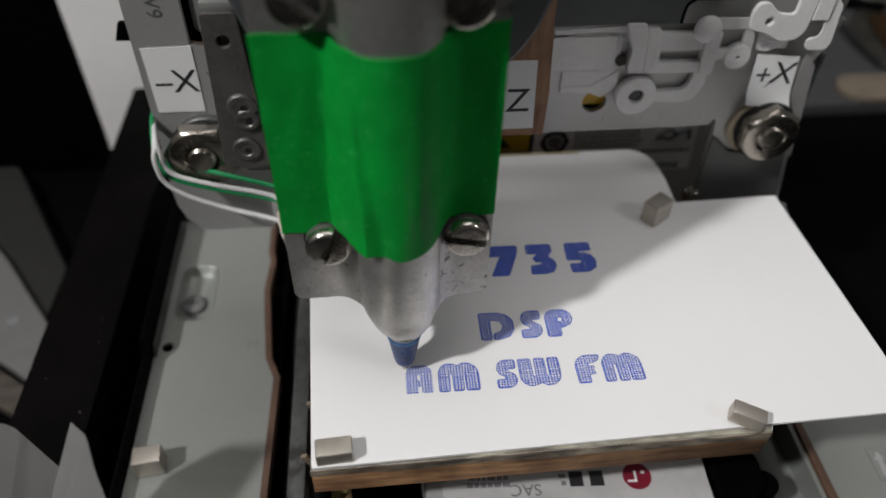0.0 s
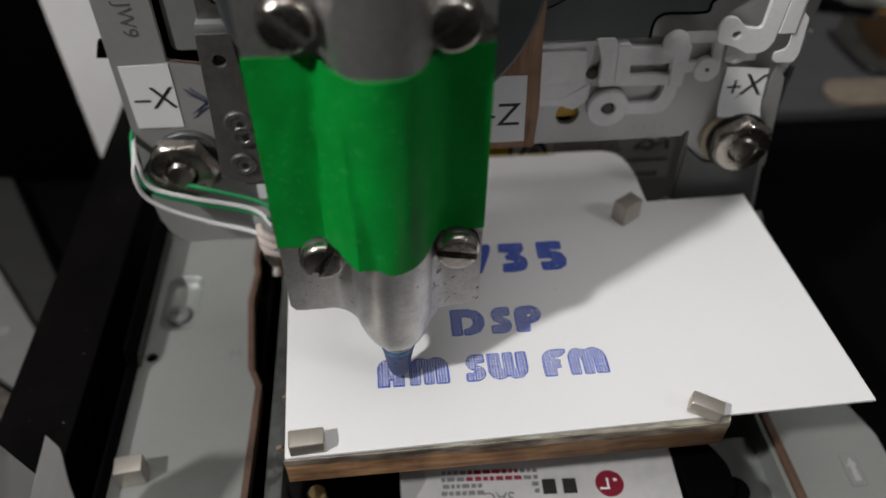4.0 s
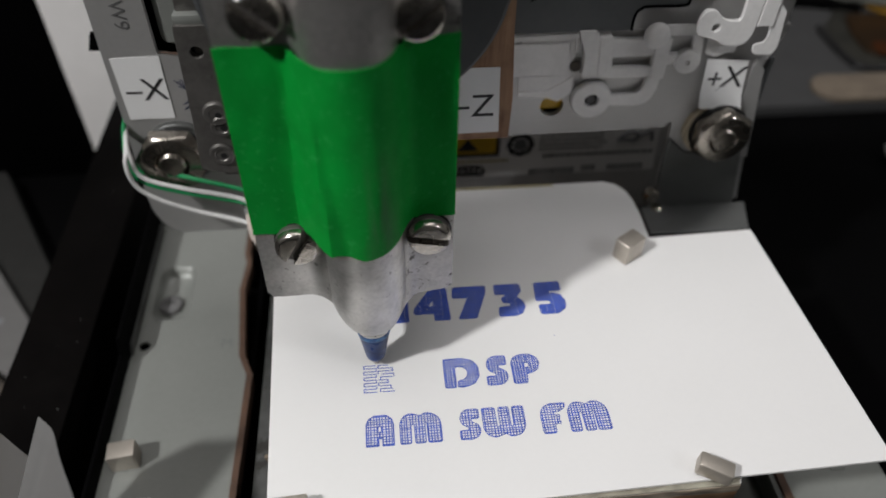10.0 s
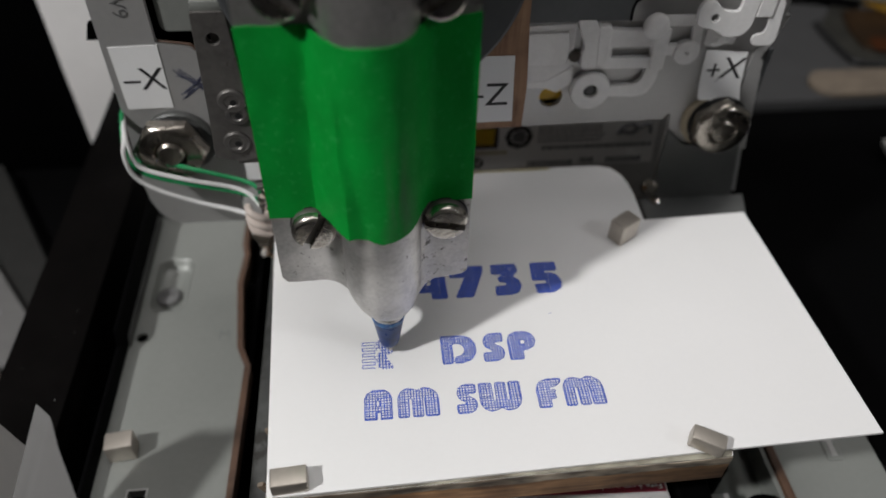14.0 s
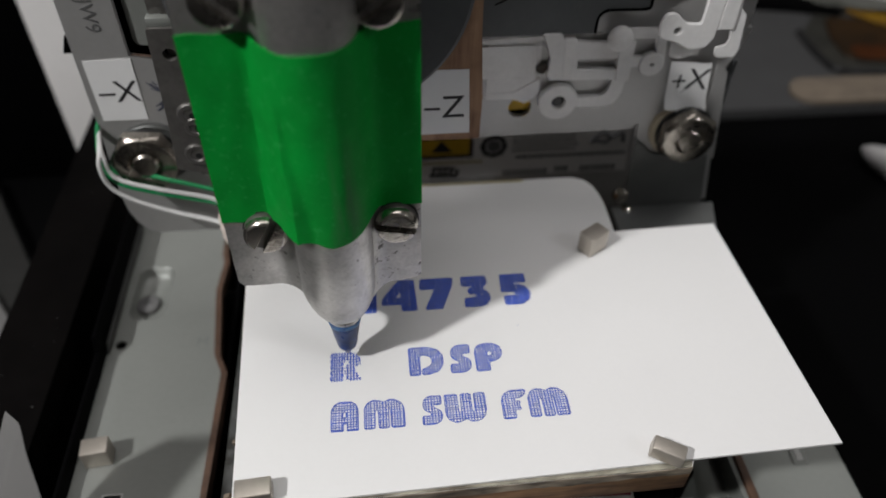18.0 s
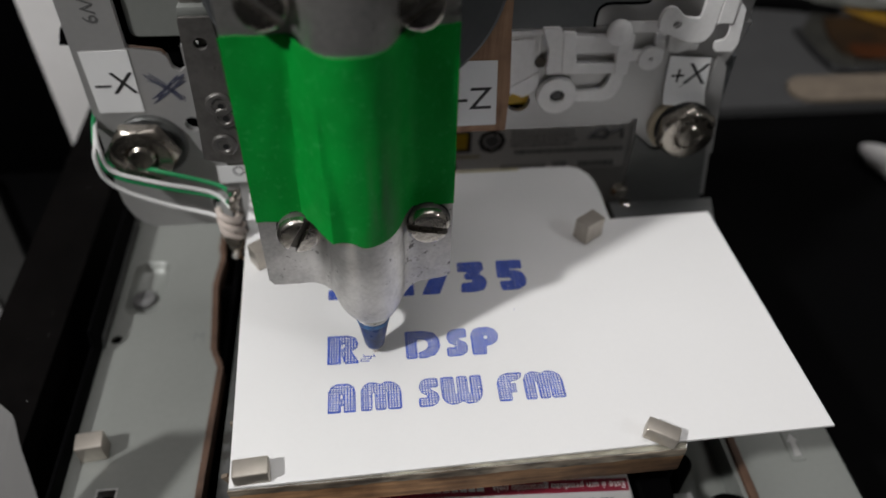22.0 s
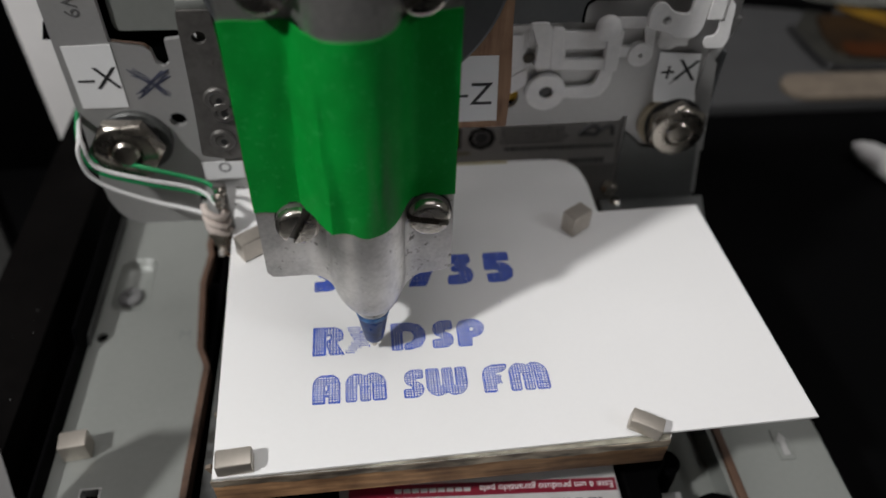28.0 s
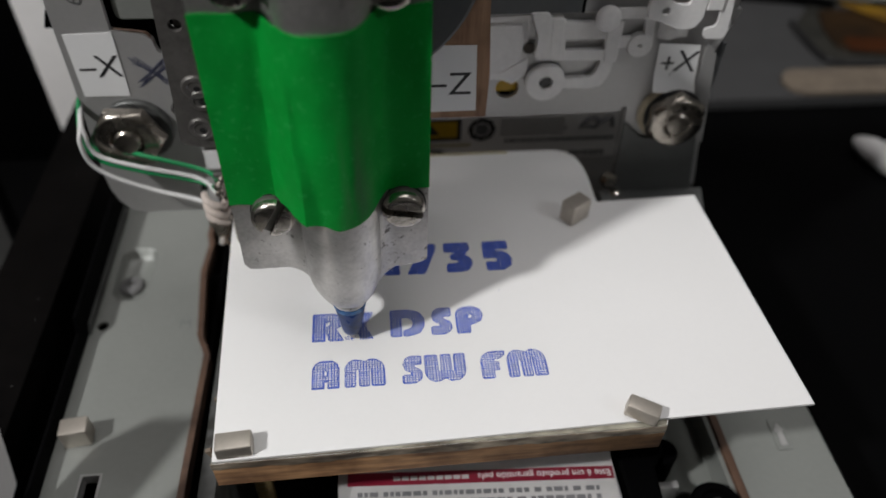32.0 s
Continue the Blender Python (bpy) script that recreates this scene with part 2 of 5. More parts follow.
def thin_paper(name, colour, through_light):
    """Paper thin enough to let part of the light through."""
    m = material(name, colour, 0.7, 0, 0.1, 25, 0.1, 300)
    n, l = m.node_tree.nodes, m.node_tree.links
    b, out = n["Principled BSDF"], n["Material Output"]
    t, mix = n.new("ShaderNodeBsdfTranslucent"), n.new("ShaderNodeMixShader")
    t.inputs["Color"].default_value = (*colour, 1)
    mix.inputs[0].default_value = through_light
    l.new(b.outputs[0], mix.inputs[1])
    l.new(t.outputs[0], mix.inputs[2])
    l.new(mix.outputs[0], out.inputs["Surface"])
    return m


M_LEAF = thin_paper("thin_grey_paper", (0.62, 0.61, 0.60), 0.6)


def grained(name, light, dark, stretch, rough=0.7):
    """Wood with long grain along x and dirt in blotches."""
    m = bpy.data.materials.new(name)
    m.use_nodes = True
    n, l = m.node_tree.nodes, m.node_tree.links
    b = n["Principled BSDF"]
    tc, mp = n.new("ShaderNodeTexCoord"), n.new("ShaderNodeMapping")
    mp.inputs["Scale"].default_value = stretch
    l.new(tc.outputs["Object"], mp.inputs[0])
    g, d = n.new("ShaderNodeTexNoise"), n.new("ShaderNodeTexNoise")
    g.inputs["Scale"].default_value, g.inputs["Detail"].default_value = 1.0, 6
    d.inputs["Scale"].default_value, d.inputs["Detail"].default_value = 110, 4
    l.new(mp.outputs[0], g.inputs["Vector"])
    l.new(tc.outputs["Object"], d.inputs["Vector"])
    r = n.new("ShaderNodeValToRGB")
    r.color_ramp.elements[0].position, r.color_ramp.elements[0].color = 0.32, (*dark, 1)
    r.color_ramp.elements[1].position, r.color_ramp.elements[1].color = 0.68, (*light, 1)
    l.new(g.outputs["Fac"], r.inputs[0])
    mx = n.new("ShaderNodeMix")
    mx.data_type, mx.blend_type = "RGBA", "MULTIPLY"
    k = n.new("ShaderNodeMapRange")
    k.inputs[1].default_value, k.inputs[2].default_value = 0.38, 0.6
    k.inputs[3].default_value, k.inputs[4].default_value = 0.85, 0.0
    l.new(d.outputs["Fac"], k.inputs[0])
    l.new(k.outputs[0], mx.inputs[0])
    l.new(r.outputs[0], mx.inputs[6])
    mx.inputs[7].default_value = (0.35, 0.3, 0.27, 1)
    l.new(mx.outputs[2], b.inputs["Base Color"])
    b.inputs["Roughness"].default_value = rough
    bp = n.new("ShaderNodeBump")
    bp.inputs["Strength"].default_value, bp.inputs["Distance"].default_value = 0.5, 0.0003
    l.new(g.outputs["Fac"], bp.inputs["Height"])
    l.new(bp.outputs[0], b.inputs["Normal"])
    return m


M_EDGE = grained("plywood_edge", (0.44, 0.25, 0.12), (0.17, 0.085, 0.04), (90, 600, 900))
M_DIRTY = grained("dirty_painted_edge", (0.40, 0.34, 0.26), (0.07, 0.055, 0.042), (200, 500, 700))
M_LEDGE = grained("grimy_painted_top", (0.42, 0.40, 0.32), (0.13, 0.12, 0.095), (250, 700, 700))
M_DULLWOOD = grained("weathered_slat", (0.075, 0.06, 0.045), (0.03, 0.025, 0.02), (60, 500, 500))
M_STRIP = grained("wooden_strip", (0.40, 0.24, 0.14), (0.24, 0.13, 0.075), (700, 700, 60))


# ---------------------------------------------------------------- mesh tools, in millimetres
def box(bm, x0, x1, y0, y1, z0, z1, bevel=0.0, seg=2):
    r = bmesh.ops.create_cube(bm, size=1)
    for v in r["verts"]:
        v.co = Vector(((x0 + x1) / 2 + v.co.x * (x1 - x0), (y0 + y1) / 2 + v.co.y * (y1 - y0), (z0 + z1) / 2 + v.co.z * (z1 - z0)))
    if bevel:
        es = list({e for v in r["verts"] for e in v.link_edges})
        bmesh.ops.bevel(bm, geom=es, offset=bevel, segments=seg, affect="EDGES", profile=0.6)
    return bm


AXIS = {"x": (1, 2, 0), "y": (0, 2, 1), "z": (0, 1, 2)}


def prism(bm, pts, axis, a, b, bevel=0.0):
    """A polygon given across the axis, drawn out from a to b along it."""
    i, j, k = AXIS[axis]

    def at(p, d):
        v = [0, 0, 0]
        v[i], v[j], v[k] = p[0], p[1], d
        return v

    lo = [bm.verts.new(at(p, a)) for p in pts]
    hi = [bm.verts.new(at(p, b)) for p in pts]
    f = [bm.faces.new(lo), bm.faces.new(hi)]
    for q in range(len(pts)):
        r = (q + 1) % len(pts)
        f.append(bm.faces.new((lo[q], lo[r], hi[r], hi[q])))
    bmesh.ops.recalc_face_normals(bm, faces=f)
    if bevel:
        es = list(f[0].edges) + list(f[1].edges)
        bmesh.ops.bevel(bm, geom=es, offset=bevel, segments=1, affect="EDGES")
    return bm


def turned(bm, profile, centre, axis="z", seg=32):
    """A lathe body: rows of radius and height along the axis."""
    i, j, k = AXIS[axis]
    rings = []
    for r, h in profile:
        ring = []
        for q in range(seg):
            a = 2 * math.pi * q / seg
            v = list(centre)
            v[i] += r * math.cos(a)
            v[j] += r * math.sin(a)
            v[k] += h
            ring.append(bm.verts.new(v))
        rings.append(ring)
    f = []
    for p, q in zip(rings, rings[1:]):
        for s in range(seg):
            f.append(bm.faces.new((p[s], p[(s + 1) % seg], q[(s + 1) % seg], q[s])))
    f += [bm.faces.new(rings[0]), bm.faces.new(rings[-1])]
    bmesh.ops.recalc_face_normals(bm, faces=f)
    return bm


def hose(bm, pts, r, seg=8, steps=6):
    """A round cord along a smooth line through the points."""
    P = [Vector(p) for p in pts]
    line = []
    for q in range(len(P) - 1):
        p0, p1, p2, p3 = P[max(q - 1, 0)], P[q], P[q + 1], P[min(q + 2, len(P) - 1)]
        for s in range(steps):
            t = s / steps
            line.append(0.5 * (2 * p1 + (p2 - p0) * t + (2 * p0 - 5 * p1 + 4 * p2 - p3) * t * t + (3 * p1 - p0 - 3 * p2 + p3) * t**3))
    line.append(P[-1])
    rings = []
    for q, p in enumerate(line):
        d = (line[min(q + 1, len(line) - 1)] - line[max(q - 1, 0)]).normalized()
        u = d.cross(Vector((0.3, 0.2, 1))).normalized()
        w = d.cross(u)
        rings.append([bm.verts.new(p + r * (math.cos(a) * u + math.sin(a) * w)) for a in (2 * math.pi * s / seg for s in range(seg))])
    for p, q in zip(rings, rings[1:]):
        for s in range(seg):
            bm.faces.new((p[s], p[(s + 1) % seg], q[(s + 1) % seg], q[s]))
    bm.faces.new(rings[0])
    bm.faces.new(rings[-1])
    bmesh.ops.recalc_face_normals(bm, faces=bm.faces)
    return bm


def circle(cx, cy, r, n=24):
    return [(cx + r * math.cos(2 * math.pi * q / n), cy + r * math.sin(2 * math.pi * q / n)) for q in range(n)]


def rounded(pts, r, n=5):
    """The polygon with its corners rounded by about r."""
    out = []
    for q, p in enumerate(pts):
        p, a, b = Vector(p), Vector(pts[q - 1]), Vector(pts[(q + 1) % len(pts)])
        da, db = a - p, b - p
        k = min(r, da.length * 0.45, db.length * 0.45)
        s, e = p + da.normalized() * k, p + db.normalized() * k
        for i in range(n + 1):
            t = i / n
            out.append(tuple((1 - t) ** 2 * s + 2 * t * (1 - t) * p + t * t * e))
    return out


def sheet(name, outline, holes, near, far, mat, parent=None, label="", facing="y", bevel=0.0):
    """A plate cut to an outline, with holes right through it, between two depths."""
    cu = bpy.data.curves.new(name, "CURVE")
    cu.dimensions, cu.fill_mode = "2D", "BOTH"
    for loop in (outline, *holes):
        sp = cu.splines.new("POLY")
        sp.points.add(len(loop) - 1)
        for pt, p in zip(sp.points, loop):
            pt.co = (p[0] * MM, p[1] * MM, 0, 1)
        sp.use_cyclic_u = True
    cu.extrude = abs(far - near) / 2 * MM - bevel * MM
    cu.bevel_depth, cu.bevel_resolution, cu.offset = bevel * MM, 1, -bevel * MM
    tmp = bpy.data.objects.new(name, cu)
    scene.collection.objects.link(tmp)
    me = bpy.data.meshes.new_from_object(tmp.evaluated_get(bpy.context.evaluated_depsgraph_get()))
    bpy.data.objects.remove(tmp)
    bpy.data.curves.remove(cu)
    mid = (near + far) / 2
    me.transform(mpose(0, mid, 0, 90) if facing == "y" else mpose(0, 0, mid))
    me.materials.append(mat)
    if bevel:
        for p in me.polygons:
            p.use_smooth = True
        me.set_sharp_from_angle(angle=radians(40))
    ob = new(name, me)
    if parent:
        ob.parent = parent
    if label:
        ob["label"] = label
    return ob


def part(name, bm, mat, parent=None, label="", smooth=True):
    """Links a mesh drawn in millimetres as one object, under a thing or alone."""
    me = bpy.data.meshes.new(name)
    bmesh.ops.scale(bm, vec=(MM, MM, MM), verts=bm.verts)
    bm.to_mesh(me)
    bm.free()
    me.materials.append(mat)
    if smooth:
        for p in me.polygons:
            p.use_smooth = True
        me.set_sharp_from_angle(angle=radians(35))
    ob = new(name, me)
    if parent:
        ob.parent = parent
    if label:
        ob["label"] = label
    return ob


def thing(name, label, category, group="", at=(0, 0, 0), kind=""):
    ob = new(name)
    ob.empty_display_size = 0.005
    ob.location = [c * MM for c in at]
    return tagged(ob, label, category, group, kind)


def B():
    return bmesh.new()


def mpose(x, y, z, rx=0, ry=0, rz=0):
    return pose(x * MM, y * MM, z * MM, rx, ry, rz)


def words(name, text, size, m, mat, parent=None, label="", depth=0.02):
    """Letters of the built-in font as a thin mesh; size is the letter's height in millimetres, m places its centre."""
    cu = bpy.data.curves.new(name, "FONT")
    cu.body, cu.size, cu.align_x, cu.align_y, cu.extrude = text, size / 0.7 * MM, "CENTER", "CENTER", depth * MM
    tmp = bpy.data.objects.new(name, cu)
    scene.collection.objects.link(tmp)
    me = bpy.data.meshes.new_from_object(tmp.evaluated_get(bpy.context.evaluated_depsgraph_get()))
    bpy.data.objects.remove(tmp)
    bpy.data.curves.remove(cu)
    me.materials.append(mat)
    ob = new(name, me)
    if parent:
        ob.parent = parent
    ob.matrix_basis = m
    if label:
        ob["label"] = label
    return ob




# ---------------------------------------------------------------- room and desk
DESK_Z = -30


def room():
    tagged(part("floor", box(B(), -2500, 2500, -2500, 2500, -800, -780), M_WALL), "grey floor of the room", kind="structure")
    tagged(part("ceiling", box(B(), -2500, 2500, -2500, 2500, 1800, 1820), M_WALL), "white painted ceiling", kind="structure")
    for n, b in (("wall_north", (-2500, 2500, 2500, 2520)), ("wall_south", (-2500, 2500, -2520, -2500)), ("wall_east", (2500, 2520, -2500, 2500)), ("wall_west", (-2520, -2500, -2500, 2500))):
        tagged(part(n, box(B(), *b, -780, 1800), M_WALL), "plain light painted wall of the room", kind="structure")
    t = thing("desk", "black matt desk under the plotter", "desk")
    part("tabletop", box(B(), -700, 700, -450, 700, DESK_Z - 25, DESK_Z, 2), M_DESK, t)
    for x in (-670, 670):
        for y in (-420, 670):
            part("leg", box(B(), x - 20, x + 20, y - 20, y + 20, -780, DESK_Z - 25, 2), M_DARK, t)


def surroundings():
    z = DESK_Z
    t = thing("grey_board", "dark grey board lying on the desk behind the plotter", "board")
    part("board", box(B(), 68, 420, 100, 420, z, z + 5, 1), M_MAT, t)
    t = thing("craft_stick", "pale flat wooden craft stick with rounded end", "craft stick")
    pts = circle(0, 0, 8.2, 28)
    outline = [(p[0] + 158.0, p[1] + 108.5) for p in pts if p[0] < 0] + [(290, 98.5), (290, 115.5)]
    outline.sort(key=lambda p: math.atan2(p[1] - 110, p[0] - 200))
    sheet("stick", outline, [], z + 5, z + 7, M_STICK, t, facing="z", bevel=0.3)
    t = thing("amber_package", "crumpled translucent package with amber contents and a yellow band", "package")
    part("bag", prism(B(), rounded([(175, 153), (174.6, 124), (178, 121), (330, 118), (330, 180), (212, 158), (190, 172)], 3), "z", z + 5, z + 6, 0.4), M_BAGEDGE, t, "cloudy plastic film of the bag")
    part("filling", prism(B(), rounded([(189, 164), (184, 146), (183, 131), (200, 125.5), (330, 122), (330, 160), (214, 154), (203, 162)], 5), "z", z + 6, z + 7.2, 0.5), M_AMBER, t, "amber filling")
    part("red_patch", prism(B(), rounded([(188, 139), (186.5, 128), (230, 124), (230, 138), (206, 137)], 3), "z", z + 7.2, z + 7.7, 0.2), M_RUST, t, "rust-red printed patch")
    part("dark_edge", hose(B(), [(173.6, 154, z + 6.2), (172.9, 140, z + 6.4), (174, 126, z + 6.4), (177, 121.6, z + 6.4), (190, 120.4, z + 6.4), (214, 120, z + 6.4)], 1.4, 8, 5), M_BOLT, t)
    part("yellow_band", prism(B(), [(201, 168.2), (203.6, 163.2), (209, 156.5), (214, 151), (240, 128), (262, 130), (220, 160.4), (210.7, 165)], "z", z + 7.2, z + 8.4, 0.3), M_GOLD, t)
    rnd = random.Random(21)
    bm = B()
    grid = []
    for i in range(24):
        x = 180.5 + 4 * i
        y = 189 - 1.3 * (x - 180) if x < 194 else 173 - 0.39 * (x - 194) if x < 205 else 168.7 - 0.18 * (x - 205)
        grid.append([bm.verts.new((x + 3 * j, y + 5.5 * j, z + 8.2 + 1.2 * noise.noise(Vector((i * 0.55, j * 0.6, 3.1))) + 0.5 * rnd.random())) for j in range(14)])
    for a, b in zip(grid, grid[1:]):
        for j in range(13):
            bm.faces.new((a[j], b[j], b[j + 1], a[j + 1]))
    bmesh.ops.solidify(bm, geom=bm.faces[:], thickness=0.15)
    part("clear_flap", bm, M_FLAP, t, "crumpled clear film", smooth=False)
    # highlight on the film, put in as a white raised strip
    bm = B()
    fold = []
    for i in range(16):
        u = i / 15
        w = 2.1 * (0.35 + 0.65 * math.sin(math.pi * min(1, u * 1.6 + 0.12) * 0.5)) * (1 + 0.25 * noise.noise(Vector((i * 0.7, 0, 5.5))))
        c = (208 + 34 * u, 182.5 - 13.5 * u - 2 * math.sin(3 * u))
        fold.append([bm.verts.new((c[0] + 0.45 * w * k, c[1] + w * k, z + 9.6 + 1.4 * (1 - k * k) + 0.5 * rnd.random())) for k in (-1, -0.5, 0, 0.5, 1)])
    for a, b in zip(fold, fold[1:]):
        for j in range(4):
            bm.faces.new((a[j], b[j], b[j + 1], a[j + 1]))
    bmesh.ops.recalc_face_normals(bm, faces=bm.faces)
    bmesh.ops.solidify(bm, geom=bm.faces[:], thickness=0.15)
    part("film_glint", bm, M_GLINT, t, "white glint on the film, built as a pale fold")
    t = thing("black_tool", "black plastic tool lying on the grey board", "tool")
    part("body", prism(B(), rounded([(138, 204), (150, 178), (164, 175.4), (182, 171.6), (197, 165.5), (200, 167), (194, 172.8), (186, 185), (178, 199)], 1.5), "z", z + 5, z + 8.2, 0.8), M_BLACK, t)
    t = thing("white_marker", "white plastic marker pen lying on the desk", "marker")
    bm = turned(B(), [(0.6, 0), (2.4, 2), (4.0, 6), (4.7, 14), (5.0, 70)], (0, 0, 0), "x", 24)
    bmesh.ops.rotate(bm, verts=bm.verts, matrix=Matrix.Rotation(radians(-62), 3, "Z"))
    bmesh.ops.translate(bm, verts=bm.verts, vec=(161, 74, z + 4.6))
    part("barrel", bm, M_WHITEPL, t)
    # left of the plotter
    t = thing("cardboard", "white cardboard sheet standing behind the plotter", "panel")
    bm = B()
    prism(bm, [(-104.9, z), (-104.9, 170), (-30, 170), (-30, z)], "y", 80, 82.5, 0.3)
    part("board", bm, M_SHEET, t)
    t = thing("black_box", "tall black box standing behind the white panel", "box")
    part("shell", box(B(), -300, -105.5, 84, 200, z, 180, 2), M_BLACK, t)
    part("lid", box(B(), -301, -105, 83, 201, 180, 190, 2), M_BLACK, t)
    t = thing("white_carton", "pale grey printed carton lying on the desk", "carton")
    part("lid", prism(B(), [(-126, 40), (-100, 4), (-100, -8), (-135, 18), (-170, 50), (-160, 80)], "z", z, z + 5, 0.4), M_GREYSHEET, t)
    part("printed_spot", prism(B(), circle(-117.5, 17, 1.5, 14), "z", z + 5, z + 5.06), M_GREYPR, t)
    t = thing("wooden_slat", "brown wooden slat beside the white carton", "slat")
    part("slat", prism(B(), [(-136, 17), (-100, -9.5), (-100, -17), (-142, 11)], "z", z, z + 4, 0.4), M_DULLWOOD, t)
    t = thing("grey_folder", "dark grey folder lying behind the carton", "folder")
    part("cover", prism(B(), [(-110.4, 17.6), (-109.8, 36.9), (-134, 79), (-175, 150), (-175, 104), (-126.5, 40)], "z", z, z + 3, 0.3), M_FOLDER, t)
    part("spine", prism(B(), [(-109.7, 36.9), (-108.9, 37.3), (-133.2, 79.6), (-134, 79.1)], "z", z, z + 3.4, 0.1), M_BLACK, t)


room()
surroundings()


# ---------------------------------------------------------------- base of the plotter
POCKET = [(-67.4, -7.6), (-67.4, 8.8), (-59.0, 8.8), (-59.0, -7.6)]


def base():
    t = thing("plotter_base", "grey painted steel drive case used as the base of the plotter", "machine base")
    kink = [(-48.3, 24), (-48.3, 12), (-47.6, 9), (-48.4, 0), (-46.6, -19), (-44.6, -24), (-45.2, -50), (-45.6, -92)]
    left = [(-69.5, -92), (-69.5, 24)] + kink
    sheet("tray_left", left, [circle(-67.1, -14.6, 1.2, 18), rounded(POCKET, 3.2, 8), rounded([(-62.9, -50.3), (-59.7, -50.3), (-59.7, -57), (-62.9, -57)], 0.5)], 0, -0.9, M_TRAY, t, facing="z")
    rim = kink + [(x + 1.25, y) for x, y in reversed(kink)]
    sheet("laminate_edge", rim, [], 0.25, -3.2, M_COPPER, t, "brown laminate edge of the tray", facing="z")
    # side walls black where the case is grey: shade put into their colour
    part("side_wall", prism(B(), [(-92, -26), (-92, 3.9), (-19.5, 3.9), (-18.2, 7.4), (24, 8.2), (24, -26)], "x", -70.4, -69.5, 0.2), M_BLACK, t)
    part("inner_lip", prism(B(), [(-17, 0), (-15.5, 2.2), (22, 2.6), (22, 0)], "x", -69.45, -68.9, 0.1), M_RAIL, t, "dark folded lip of the tray")
    # pressed pocket with its screw
    bm = B()
    rim0 = rounded(POCKET, 3.2, 8)
    cx, cy = -63.0, 0.6
    rings = []
    for k, z in ((1.012, 0.03), (1.0, -0.02), (0.97, -0.2), (0.89, -1.0), (0.8, -1.8), (0.7, -2.1), (0.01, -2.2)):
        rings.append([bm.verts.new((cx + (x - cx) * k, cy + (y - cy) * k, z)) for x, y in rim0])
    for a, b in zip(rings, rings[1:]):
        for q in range(len(a)):
            bm.faces.new((a[q], a[(q + 1) % len(a)], b[(q + 1) % len(a)], b[q]))
    bmesh.ops.recalc_face_normals(bm, faces=bm.faces)
    if bm.faces[-1].normal.z < 0:
        bmesh.ops.reverse_faces(bm, faces=bm.faces[:])
    bmesh.ops.solidify(bm, geom=bm.faces[:], thickness=0.5)
    part("pressed_pocket", bm, M_TRAY, t, "pressed pocket in the tray")
    s = part("tray_screw", turned(B(), [(2.8, -2.2), (2.8, -1.5), (2.4, -1.0), (1.0, -0.7), (0.01, -0.66)], (-64.0, -1.8, 0), "z", 24), M_INDENT, t, "small dull cross-head screw")
    part("cross_recess", box(box(B(), -65.2, -62.8, -1.95, -1.65, -0.9, -0.63), -64.15, -63.85, -3.0, -0.6, -0.9, -0.63), M_BOLT, s)
    # slot walls
    bm = B()
    box(bm, -63.2, -62.9, -57, -50.3, -2.5, 0.15)
    box(bm, -59.7, -59.4, -57, -50.3, -2.5, 0.15)
    box(bm, -63.2, -59.4, -50.3, -50.0, -2.5, 0.15)
    part("slot_lip", bm, M_STEEL, t)
    words("stamp", "M", 2.4, mpose(-49.6, -15.2, 0.02, 0, 0, 0), M_STAMP, t)
    # right hand tray
    sheet("tray_right", [(58.6, -92), (58.6, 24), (73, 24), (73, -30), (77.9, -45), (77.9, -92)], [], 0, -0.9, M_TRAY, t, facing="z")
    part("laminate_edge", box(B(), 57.0, 58.5, -92, 24, -3.2, 0.3, 0.1), M_COPPER, t, "brown laminate edge of the tray")
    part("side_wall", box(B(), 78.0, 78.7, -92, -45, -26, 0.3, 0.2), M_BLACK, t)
    part("raised_frame", prism(B(), [(68.0, -55.4), (68.2, -48.8), (71.4, -48.8), (71.0, -55.4)], "z", 0, 0.35, 0.15), M_TRAY, t, "small raised rectangle pressed in the tray")
    part("arrow_mark", prism(B(), [(69.8, -49.6), (68.6, -51.4), (69.2, -51.5), (68.9, -54.6), (70.2, -54.5), (70.2, -51.4), (70.8, -51.3)], "z", 0.35, 0.5, 0.08), M_STEEL, t, "raised arrow")
    # sunken middle of the case, its shade painted as black floor and left wall
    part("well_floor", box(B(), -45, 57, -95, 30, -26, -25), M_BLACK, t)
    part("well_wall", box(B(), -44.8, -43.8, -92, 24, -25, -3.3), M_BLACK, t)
    part("well_wall", box(B(), 56, 56.9, -92, 24, -25, -0.5), M_TRAY, t)
    part("rear_rail", box(B(), -69, 78, 24, 27, -26, 2.0, 0.3), M_TRAY, t)
    return t


